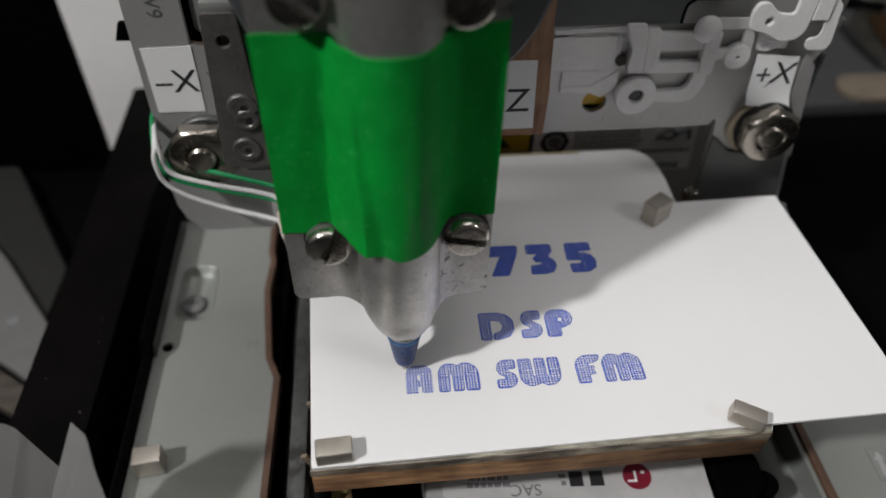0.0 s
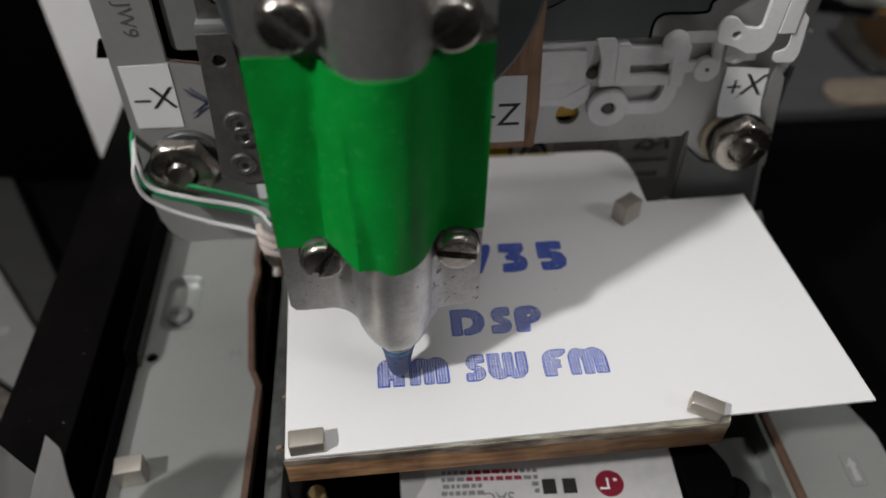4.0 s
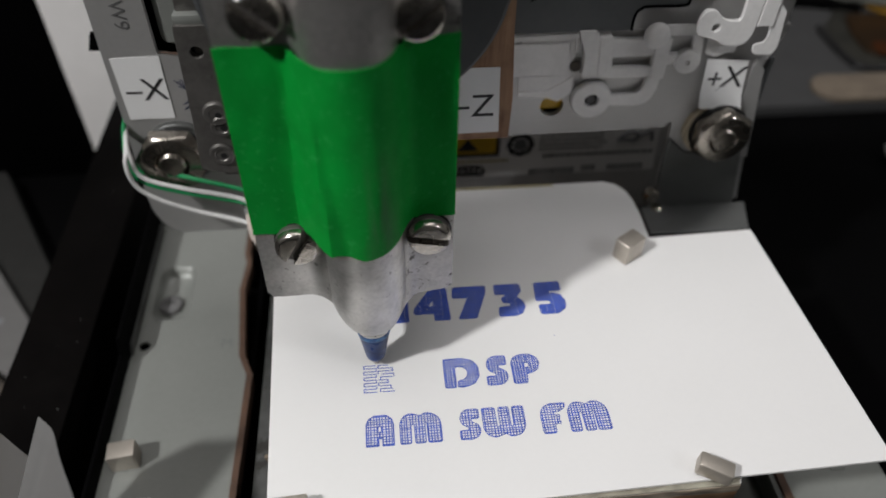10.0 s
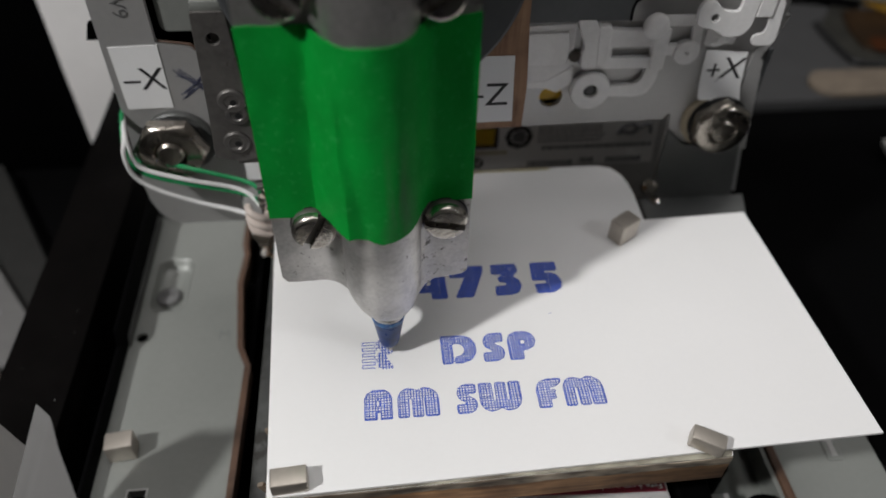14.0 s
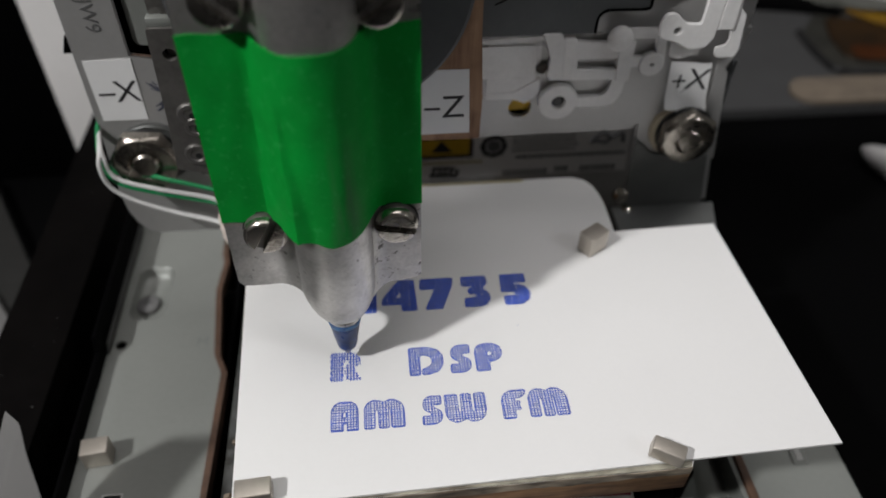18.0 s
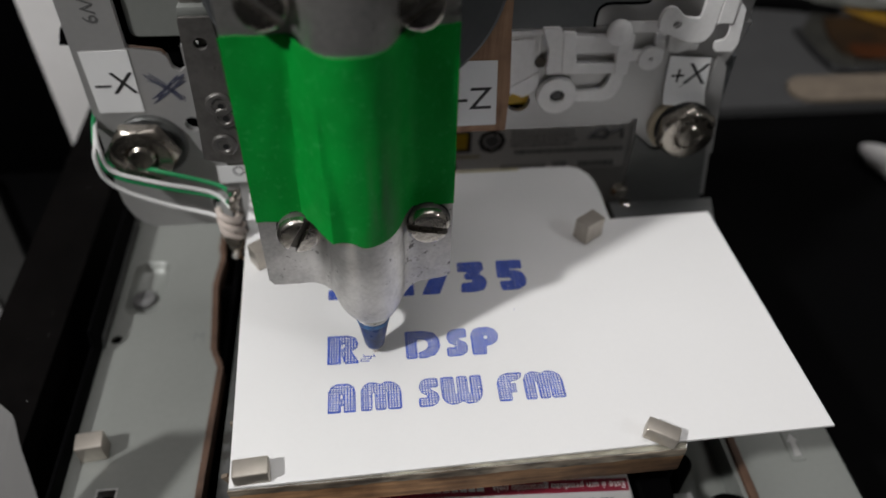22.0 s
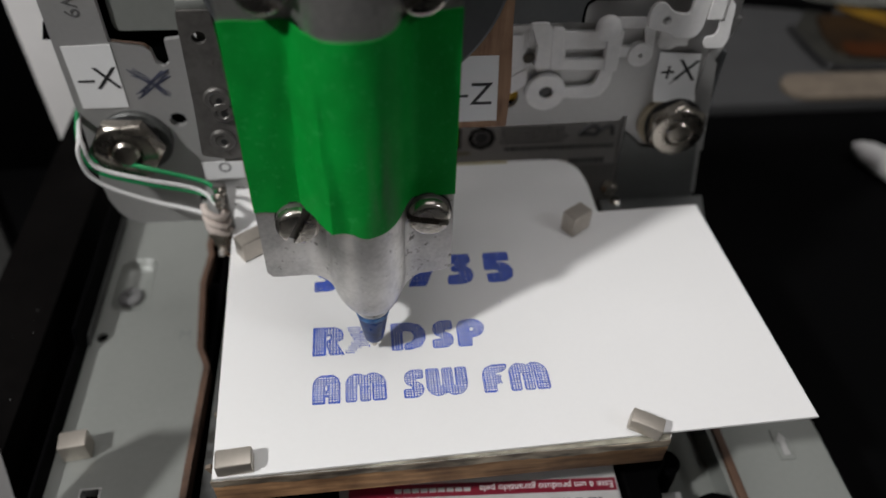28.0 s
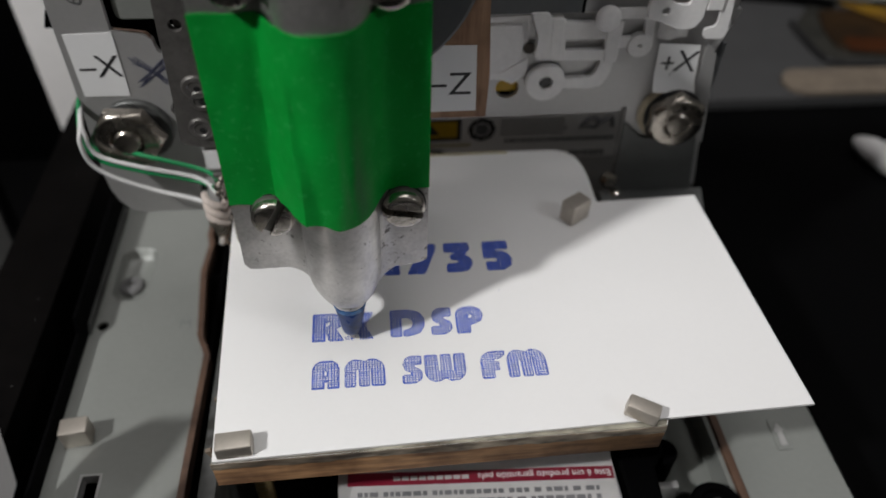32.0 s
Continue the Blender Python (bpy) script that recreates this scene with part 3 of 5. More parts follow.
def lower_drive():
    """The optical drive under the bed, with its white label."""
    t = thing("lower_drive", "optical drive mechanism with a white printed label", "disc drive")
    z = 7.0
    part("cover", box(B(), -16, 33, -92, 10, -8, z - 0.1, 0.6), M_STEEL, t)
    lab = part("label", prism(B(), [(32.7, -84), (32.7, -49), (-11.0, -49), (-12.4, -51.4), (-11.6, -53.6), (-13.4, -56.8), (-12.8, -60), (-14.2, -66), (-13.6, -84)], "z", z - 0.05, z + 0.1), M_DULLPAPER, t, "white printed paper label")
    lab.matrix_basis = mpose(20, -59.0, 0) @ pose(0, 0, 0, 0, 0, -2.6) @ mpose(-20, 60.2, 0)
    part("red_band", box(B(), -14.3, 32.5, -62.6, -60.2, z + 0.1, z + 0.13), M_RED, lab)
    words("band_print", "Este é um produto garantido pela", 1.22, mpose(20.2, -61.4, z + 0.15, 0, 0, 180), M_PAPER, lab)
    bm = B()
    for q in range(9):
        box(bm, -6.4 + q * 1.5, -5.2 + q * 1.5, -61.8, -61.0, z + 0.13, z + 0.15)
    tagged(part("band_print", bm, M_DULLPAPER, lab), kind="stuff")
    part("round_mark", prism(B(), circle(20.5, -55.6, 2.5, 28), "z", z + 0.1, z + 0.13), M_RED, lab)
    bm = B()
    box(bm, 20.0, 20.4, -56.7, -54.6, z + 0.13, z + 0.15)
    box(bm, 18.7, 20.0, -56.7, -56.3, z + 0.13, z + 0.15)
    box(bm, 21.3, 21.9, -55.2, -54.7, z + 0.13, z + 0.15)
    part("mark_strokes", bm, M_PAPER, lab)
    bm = B()
    part("name_bar", box(bm, 8.6, 11.0, -57.2, -54.4, z + 0.1, z + 0.13), M_BLACKTXT, lab)
    part("name_bar", box(B(), 12.2, 14.6, -57.2, -54.4, z + 0.1, z + 0.13), M_BLACKTXT, lab)
    rnd = random.Random(4)
    bm, b2 = B(), B()
    for row, y in enumerate((-52.6, -53.9, -55.2, -56.5)):
        x = 8.0
        while x > -9:
            w = rnd.uniform(0.6, 1.5)
            if y < -55 and -1.5 < x < 7:
                x -= 0.5
                continue
            box(b2 if row in (0, 1) and x < 5.5 and x > -4 else bm, x - w, x, y - 0.4, y + 0.4, z + 0.1, z + 0.12)
            x -= w + 0.3
    for y in (-64.2, -65.8, -67.4, -69, -70.6, -72.2, -73.8):
        x = 29.5
        while x > -12:
            w = rnd.uniform(0.6, 1.6)
            box(bm, x - w, x, y - 0.45, y + 0.4, z + 0.1, z + 0.12)
            x -= w + (0.3 if rnd.random() < 0.8 else 0.9)
    tagged(part("fine_print", bm, M_GREYPR, lab), kind="stuff")
    tagged(part("red_print", b2, M_RED, lab), kind="stuff")
    words("sac_print", "SAC", 2.1, mpose(0.9, -57.5, z + 0.13, 0, 0, 180), M_GREYPR, lab)
    m = thing("drive_motor", "black plastic motor block with rounded lugs", "motor")
    part("block", prism(B(), rounded([(33.5, -52), (34, -68), (39.5, -68), (40, -60), (42.4, -58), (42.8, -53), (40.5, -48), (33.5, -47)], 1.5), "z", -10, 8, 0.5), M_BLACK, m)
    part("lug", turned(B(), [(2.5, -8), (2.5, 5), (2.0, 5.6), (0.01, 5.7)], (43.6, -56.4, 0), "z", 22), M_BLACK, m)
    part("arm", box(B(), 41, 45.5, -62.2, -60.8, -6, 2, 0.3), M_STEEL, m)
    f = thing("grey_bracket", "grey steel bracket with a round hole", "bracket")
    sheet("bracket_plate", [(41, -90), (41, -40), (56, -40), (56, -90)], [circle(49.5, -61.2, 2.2, 24)], -6.5, -7.5, M_TRAY, f, facing="z")
    k = thing("pulley", "round black plastic pulley wheel", "pulley")
    part("rim", turned(B(), [(4.9, -6.5), (4.9, 1.0), (4.3, 1.8), (3.2, 1.8), (2.9, 0.8), (0.01, 0.8)], (51.6, -66, 0), "z", 30), M_BLACK, k)
    part("hub", turned(B(), [(1.4, 0.8), (1.4, 2.2), (1.0, 2.5), (0.01, 2.5)], (51.6, -66, 0), "z", 18), M_BOLT, k)
    s = thing("brass_spacer", "round brass spacer under the bed", "spacer")
    ribs = [(1.5, -25)] + [(1.7 if q % 2 else 1.4, -10 + q * 0.8) for q in range(24)] + [(1.6, 9.6), (1.2, 10.2), (0.01, 10.3)]
    part("post", turned(B(), ribs, (-30.2, -53.4, 0), "z", 24), M_BRASS, s)
    r = thing("steel_rod", "dark steel guide rod beside the bed", "rod")
    part("rod", turned(B(), [(1.5, -88), (1.5, 22)], (-40.5, 0, -6), "y", 16), M_BOLT, r)
    g = thing("worn_rail", "dark oily metal rail beside the bed", "rail")
    part("rail", box(B(), -39, -36, -85, 18, -25, 10, 0.4), M_RAIL, g)
    for y in (-4, -24, -44):
        part("rail_slot", box(B(), -39.15, -38.6, y - 3, y + 3, 0, 8, 0.2), M_BLACK, g)


def side_bar():
    t = thing("black_side_bar", "dusty black bar along the side of the plotter", "bar")
    part("bar", box(B(), -91.6, -77.2, -125, 79, DESK_Z, 4, 0.5), M_BAR, t)
    rnd = random.Random(9)
    bm = B()
    for q in range(14):
        x, y = rnd.uniform(-89, -77), rnd.uniform(-50, 40)
        r = rnd.uniform(0.05, 0.16)
        turned(bm, [(r, 0), (r * 0.7, r * 0.6), (0.005, r * 0.7)], (x, y, 4), "z", 6)
    tagged(part("dust", bm, M_GREYSHEET, t, "pale dust specks"), kind="stuff")


def papers():
    """Two curled paper corners resting on the bar."""
    for label, rows in (("curled light grey paper corner standing on the bar", ([(-62.6, -57.9, 40.0), (-60.5, -59.6, 38.8), (-59.0, -63.6, 38.0), (-54.7, -71.5, 36.9)], [(-66.2, -65.6, 31.2), (-64.6, -66.9, 30.3), (-62.4, -70.5, 30.3), (-58.0, -76.6, 29.4)])), ("light grey paper sheet standing against the curled corner", ([(-72.5, -57.4, 42), (-76, -56.4, 39.5), (-74.4, -52.8, 33), (-73.2, -51.2, 17)], [(-73.6, -66, 33), (-77, -65, 30.5), (-75.8, -61.5, 24), (-74.8, -59, 9)]))):
        t = thing("paper", label, "paper", "curled papers")
        bm = B()
        n = 14
        grid = []
        for i in range(8):
            v = i / 7 * 4.2
            row = []
            for j in range(n):
                s = j / (n - 1) * 3
                k = min(int(s), 2)
                u = s - k
                a = Vector(rows[0][k]).lerp(rows[0][k + 1], u)
                b = Vector(rows[1][k]).lerp(rows[1][k + 1], u)
                p = a + (b - a) * v
                p.z = max(4.15, p.z + 0.4 * math.sin(s * 2 + v))
                row.append(bm.verts.new(p))
            grid.append(row)
        for a, b in zip(grid, grid[1:]):
            for j in range(n - 1):
                bm.faces.new((a[j], a[j + 1], b[j + 1], b[j]))
        bmesh.ops.recalc_face_normals(bm, faces=bm.faces)
        bmesh.ops.solidify(bm, geom=bm.faces[:], thickness=0.12)
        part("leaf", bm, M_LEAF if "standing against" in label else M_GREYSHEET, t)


BASE = base()
lower_drive()
side_bar()
papers()


# ---------------------------------------------------------------- upright gantry
def bolt_and_nut(parent, cx, cz, turn, washer, ring_mat, shift=0.0, y0=0.0, size=1.0):
    part("washer", turned(B(), [(3.2, y0 - 0.01), (washer, y0), (washer, y0 - 1.0), (washer - 0.3, y0 - 1.3), (3.2, y0 - 1.3)], (cx - shift, 0, cz - 0.3), "y", 36), ring_mat, parent)
    part("spring_ring", turned(B(), [(3.2, y0 - 1.3), (5.7, y0 - 1.3), (5.9, y0 - 1.8), (5.7, y0 - 2.4), (3.2, y0 - 2.4)], (cx, 0, cz), "y", 32), M_BOLT, parent)
    bm = B()
    rings = []
    for r, y, six in ((5.6, y0 - 2.2, 0), (6.9, y0 - 2.7, 1), (6.9, y0 - 4.0, 1), (6.4, y0 - 4.55, 0), (5.75, y0 - 5.2, 0), (5.55, y0 - 5.28, 0), (3.2, y0 - 5.28, 0), (2.4, y0 - 4.6, 0)):
        ring = []
        for q in range(36):
            a = radians(q * 10 + turn)
            f = math.cos(radians(30)) / math.cos(radians((q * 10) % 60 - 30))
            rr = size * (r * f if six else min(r, 6.9 * f))
            ring.append(bm.verts.new((cx + rr * math.cos(a), y, cz + rr * math.sin(a))))
        rings.append(ring)
    for p, q in zip(rings, rings[1:]):
        for s in range(36):
            bm.faces.new((p[s], p[(s + 1) % 36], q[(s + 1) % 36], q[s]))
    bm.faces.new(rings[0])
    bm.faces.new(rings[-1])
    bmesh.ops.recalc_face_normals(bm, faces=bm.faces)
    part("hex_nut", bm, M_NUT, parent)
    prof = [(2.45, y0 - 4.4)]
    for q in range(2):
        prof += [(2.45, y0 - 4.8 - q * 0.35), (2.25, y0 - 5.0 - q * 0.35)]
    prof += [(2.35, y0 - 5.5), (2.1, y0 - 5.75), (0.01, y0 - 5.85)]
    part("bolt_end", turned(B(), prof, (cx, 0, cz), "y", 28), M_NUT, parent)


CREASE = [(19.8, -1.5, 76.6), (19.2, -1.5, 75.2), (18.0, -1.5, 73.2), (16.5, -1.5, 71.8), (14.4, -1.5, 70.5), (12.7, -1.5, 69.7)]


def gantry():
    t = thing("x_axis_gantry", "upright zinc-plated optical drive chassis carrying the pen carriage", "machine frame")
    web = [(-33, 28.3), (-43.4, 28.3), (-43.4, 19.4), (-56.5, 19.4), (-58.4, 20.3), (-60.2, 22.6), (-61.3, 26), (-61.6, 30), (-61.0, 48), (-60.2, 110), (-51.7, 110), (-51.6, 61.5), (-46.2, 60.4), (-45.0, 59.5), (-44.6, 57.2), (-43.4, 56.3), (-42.2, 57.2), (-42.2, 61.5), (-30, 63), (62, 63), (59.2, 54), (62, 35), (64.3, 21), (45.2, 21), (44.6, 39.2), (44.4, 42.2), (43.5, 42.4), (43.1, 41.2), (36, 41.0), (-24, 40.6), (-30, 36.4)]
    holes = [circle(-43.4, 45, 1.6, 18), circle(19.3, 47.4, 2.3, 22)]
    for i in range(14):
        for j in range(2):
            if 16 + i * 1.9 < 42:
                holes.append(circle(16 + i * 1.9, 43.2 + j * 0.9, 0.1, 6))
    sheet("web_plate", web, holes, 0, 1.2, M_STEEL, t, "grey zinc-plated steel plate with holes")
    part("right_return", prism(B(), [(0.2, 16), (0.2, 56), (22, 56), (22, 3)], "x", 60.5, 61.3), M_DARK, t)
    part("inner_plate", prism(B(), rounded([(-50.5, 110), (-50.5, 62.6), (-20, 62.6), (-20, 110)], 1.6), "y", 1.4, 2.4, 0.2), M_TRAY, t)
    part("slot_back", box(B(), -60, -22, 4, 5, 44, 108), M_BLACK, t, "black inside of the drive")
    # unseen piece, added to keep overhead light off the bed's rear
    part("shade_rib", box(B(), -46, 43, 5.2, 8.5, 44, 45), M_DARK, t, "unseen rib added inside the chassis to shade the bed")
    part("hole_back", box(B(), 12, 27, 3, 3.6, 43, 53), M_BLACK, t, "black sheet behind the round hole")
    part("slot_edge", hose(B(), [(-51.3, 0.6, 61.4), (-47, 0.5, 60.9), (-45.4, 0.5, 60.2), (-44.8, 0.5, 57.4)], 0.22, 6), M_COPPER, t, "brown cut edge of the slot")
    part("rear_cover", box(B(), -47, 62, 18.05, 19, 4, 31.5, 0.1), M_DULLPAPER, t, "pale cover behind the opening")
    part("lower_hole", turned(B(), [(1.6, 1.35), (1.6, 1.55), (0.01, 1.55)], (-43.4, 0, 45), "y", 18), M_BLACK, t)
    part("foot_flange", prism(B(), [(42.2, -0.9), (65.8, -0.9), (63.6, -9.5), (41.8, -9.5)], "z", 19.7, 20.8, 0.2), M_BRACKET, t)
    part("foot_upright", prism(B(), [(44.6, 20.2), (44.5, 38.9), (48.6, 35.2), (53, 34.4), (60.9, 34.4), (63.2, 20.2)], "y", -0.9, -0.05, 0.15), M_BRACKET, t, "dark steel upright of the foot bracket")
    part("edge_fold", prism(B(), [(57.3, 56.6), (59.6, 54), (62.6, 33), (61.6, 33), (57.0, 46)], "y", -0.5, -0.05), M_STEEL, t)
    # dark cover sheet above
    cover = [(-14, 63.6), (31.4, 63.7), (31.5, 66.6), (32.4, 67.7), (33.6, 68.0), (40.2, 68.0), (40.9, 68.8), (41.3, 70.2), (44, 71.6), (47.4, 73.3), (50.5, 78), (50.5, 110), (-14, 110)]
    sheet("cover_sheet", cover, [], -1.4, -0.3, M_DARK, t, "dark grey metal cover sheet")
    part("cover_rim", hose(B(), [(31.5, -1.4, 63.7), (31.6, -1.4, 66.6), (32.6, -1.4, 67.8), (34, -1.4, 68.1), (40, -1.4, 68.1), (40.9, -1.4, 68.9), (41.4, -1.4, 70.3), (47.4, -1.4, 73.4), (49.5, -1.4, 76)], 0.28, 6), M_BLACK, t)
    part("cover_crease", hose(B(), CREASE, 0.12, 6, 6), M_BLACK, t)
    part("side_sheet", prism(B(), [(29, 63.1), (29, 72), (40, 76), (40, 110), (62, 110), (61.2, 63.1)], "y", 0.2, 1.0), M_STEEL, t)
    # stamped letters
    words("stamped_letters", "JW9", 2.4, mpose(-56.0, -0.02, 69.2, 90) @ pose(0, 0, 0, 0, 0, -90), M_INDENT, t, depth=0.06)
    words("stamped_letter", "S", 2.4, mpose(-55.9, -0.02, 76.6, 90) @ pose(0, 0, 0, 0, 0, -90), M_INDENT, t, depth=0.06)
    # ink cross
    bm = B()
    rnd = random.Random(3)
    for a, b in (((-49.2, 55.6), (-43.9, 50.9)), ((-49.2, 50.6), (-43.2, 55.2))):
        for q in range(8):
            j = lambda: rnd.uniform(-0.75, 0.75)
            p0, p1 = Vector((a[0] + j(), -0.03, a[1] + j())), Vector((b[0] + j(), -0.03, b[1] + j()))
            hose(bm, [p0, (p0 + p1) / 2 + Vector((j() * 0.5, 0, j() * 0.5)), p1], 0.09, 4, 4)
    part("ink_cross", bm, M_PENCIL, t, "scribbled dark blue ink cross")
    bolt_and_nut(t, -52.9, 41.3, -3, 6.6, M_RAIL, -1.1)
    bolt_and_nut(t, 53.6, 41.2, 30, 6.1, M_IVORY, 0.7, size=0.9)
    part("rivet", turned(B(), [(1.9, 0), (1.9, -1.0), (1.2, -1.6), (0.01, -1.7)], (44.0, 0, 23.6), "y", 20), M_NUT, t)
    part("rivet", turned(B(), [(1.5, 0), (1.5, -1.2), (0.9, -1.9), (0.01, -2.0)], (45.6, -1, 19.9), "y", 20), M_NUT, t)
    part("rear_tab", prism(B(), [(-67.6, 55.8), (-66.4, 59.2), (-56, 59.6), (-56, 55.6)], "y", 12, 13), M_BLACK, t)
    part("yellow_part", box(B(), 16.5, 22, 1.4, 2.2, 46.0, 50.5), M_YELLOW, t, "yellow part behind the round hole")
    return t


def paper_labels():
    def tag(name, label, pts, y, mat=M_PAPER):
        t = thing(name, label, "label")
        part("paper", prism(B(), pts, "y", y - 0.12, y), mat, t)
        return t

    t = tag("minus_x_label", "white paper label reading minus X stuck on the gantry", [(-59.7, 60.9), (-51.4, 61.1), (-51.5, 48.3), (-59.6, 48.3)], -0.05)
    m = part("minus_x_print", box(B(), -58.8, -55.9, -0.22, -0.18, 53.75, 54.2), M_BLACKTXT, t)
    words("letter_x", "X", 4.4, mpose(-53.7, -0.2, 54.3, 90), M_BLACKTXT, t)
    t = thing("plus_x_label", "white paper label reading plus X stuck on the gantry", "label")
    bm = prism(B(), [(-0.62, 56.8), (-0.72, 56.8), (-0.72, 50.0), (-0.98, 48.4), (-1.85, 46.7), (-1.75, 46.62), (-0.88, 48.3), (-0.62, 49.9)], "x", 47.6, 55.8)
    for v in bm.verts:
        k = (56.8 - v.co.z) / 10
        v.co.x += 0.6 * k + (0.5 * k if v.co.x > 50 else 0)
        v.co.z -= 0.07 * (v.co.x - 47.6)
    part("paper", bm, M_PAPER, t, "white paper with its lower edge bent out")
    part("pen_tick", hose(B(), [(51.0, -0.78, 49.9), (51.8, -0.76, 50.6), (52.6, -0.74, 51.0)], 0.07, 5, 3), M_GREYPR, t)
    bm = box(B(), 48.8, 51.4, -0.77, -0.73, 52.3, 52.75)
    box(bm, 49.95, 50.4, -0.78, -0.73, 51.1, 53.9)
    part("plus_sign", bm, M_BLACKTXT, t)
    words("letter_x", "X", 4.5, mpose(53.8, -0.76, 52.6, 90, 4, 0), M_BLACKTXT, t)
    # maker's label
    t = tag("printed_label", "white maker's label with grey print and yellow signs on the gantry", [(-38, 30.6), (-38, 41.8), (42.4, 42.0), (43.0, 30.8)], -0.05, M_FOIL)
    y = -0.2
    bm = box(B(), -2.5, 9.8, y - 0.03, y, 36.4, 41.2)
    part("yellow_sign", bm, M_YELLOW, t, "yellow warning sign")
    bm = B()
    for q in ((-2.5, 9.8, 36.1, 36.9), (-2.5, 9.8, 40.8, 41.3), (9.1, 9.9, 36.1, 41.3), (-2.6, -1.8, 36.1, 41.3)):
        box(bm, q[0], q[1], y - 0.06, y - 0.03, q[2], q[3])
    prism(bm, [(1.2, 37.6), (5.6, 37.6), (3.4, 40.6)], "y", y - 0.06, y - 0.03)
    part("sign_frame", bm, M_BLACKTXT, t)
    sheet("round_sign", circle(14.1, 38.6, 2.9, 8), [circle(14.1, 38.6, 1.75, 20)], y, y - 0.04, M_BLACKTXT, t)
    part("round_sign_core", turned(B(), [(1.5, y), (1.5, y - 0.04), (0.01, y - 0.04)], (14.1, 0, 38.6), "y", 20), M_GREYPR, t)
    rnd = random.Random(7)
    bm, dk = B(), B()
    for z, h, x0, x1 in ((40.6, 0.5, 18, 31), (39.5, 0.5, 18, 31), (38.4, 0.5, 18, 32), (37.3, 0.5, 18, 31), (35.6, 0.9, 19, 42)):
        x = x0
        while x < x1:
            w = rnd.uniform(0.5, 1.4)
            box(bm, x, min(x + w, x1), y - 0.03, y, z - h / 2, z + h / 2)
            x += w + 0.25
    for x0, x1, z in ((33, 39.8, 31.9), (27.5, 29.5, 32.0), (16.5, 25, 31.6)):
        x = x0
        while x < x1:
            w = rnd.uniform(0.5, 1.0)
            box(dk, x, x + w, y - 0.03, y, z - 0.7, z + 0.7)
            x += w + 0.3
    mark = B()
    tagged(part("fine_print", bm, M_GREYPR, t), kind="stuff")
    tagged(part("dark_print", dk, M_GREYPR, t), kind="stuff")
    bm = B()
    for a, b in (((34.2, 38.6), (36.6, 40.9)), ((36.6, 40.9), (38.6, 39.2)), ((34.2, 38.6), (37.4, 38.4)), ((37.4, 38.4), (40.6, 40.8)), ((40.6, 40.8), (41.2, 38.4))):
        hose(bm, [(a[0], y - 0.02, a[1]), ((a[0] + b[0]) / 2, y - 0.02, (a[1] + b[1]) / 2 + 0.4), (b[0], y - 0.02, b[1])], 0.42, 5, 3)
    for x0, x1, z0, z1 in ((1.1, 2.2, 31.4, 33.8), (2.6, 3.2, 31.2, 33.6), (3.7, 4.3, 31.2, 33.6), (4.9, 5.5, 31.3, 33.7), (6.2, 6.8, 31.3, 33.0)):
        hose(mark, [(x0, y - 0.02, z0), ((x0 + x1) / 2 + 0.3, y - 0.02, (z0 + z1) / 2), (x1, y - 0.02, z1)], 0.36, 5, 3)
    for z in (31.5, 33.5):
        hose(mark, [(1.4, y - 0.02, z), (3.6, y - 0.02, z + 0.2), (6.4, y - 0.02, z - 0.1)], 0.3, 5, 3)
    part("approval_mark", mark, M_BLACKTXT, t, "bold black approval mark")
    part("yellow_tab", box(B(), -2.0, 11.9, y - 0.02, y, 34.6, 35.2), M_AGED, t, "thin yellowed strip")
    part("round_logo", bm, M_GREYPR, t)
    # the label lies on the rear cover, deeper than the plate
    deep = Matrix.Translation((-0.013, -0.118, 0.1285)) @ Matrix.Scale(1.1545, 4) @ Matrix.Translation((0.013, 0.118, -0.1285))
    for piece in t.children:
        piece.data.transform(deep @ piece.matrix_basis)
        piece.matrix_basis = Matrix()
    t = tag("round_symbol_label", "small white label with a round symbol low on the gantry", [(-40.9, 30.9), (-40.8, 35.3), (-33, 35.6), (-33, 31.2)], -0.7, M_PAPER)
    sheet("ring", circle(-36.6, 34.0, 1.2, 20), [circle(-36.6, 34.0, 0.85, 20)], -0.83, -0.86, M_GREYPR, t)


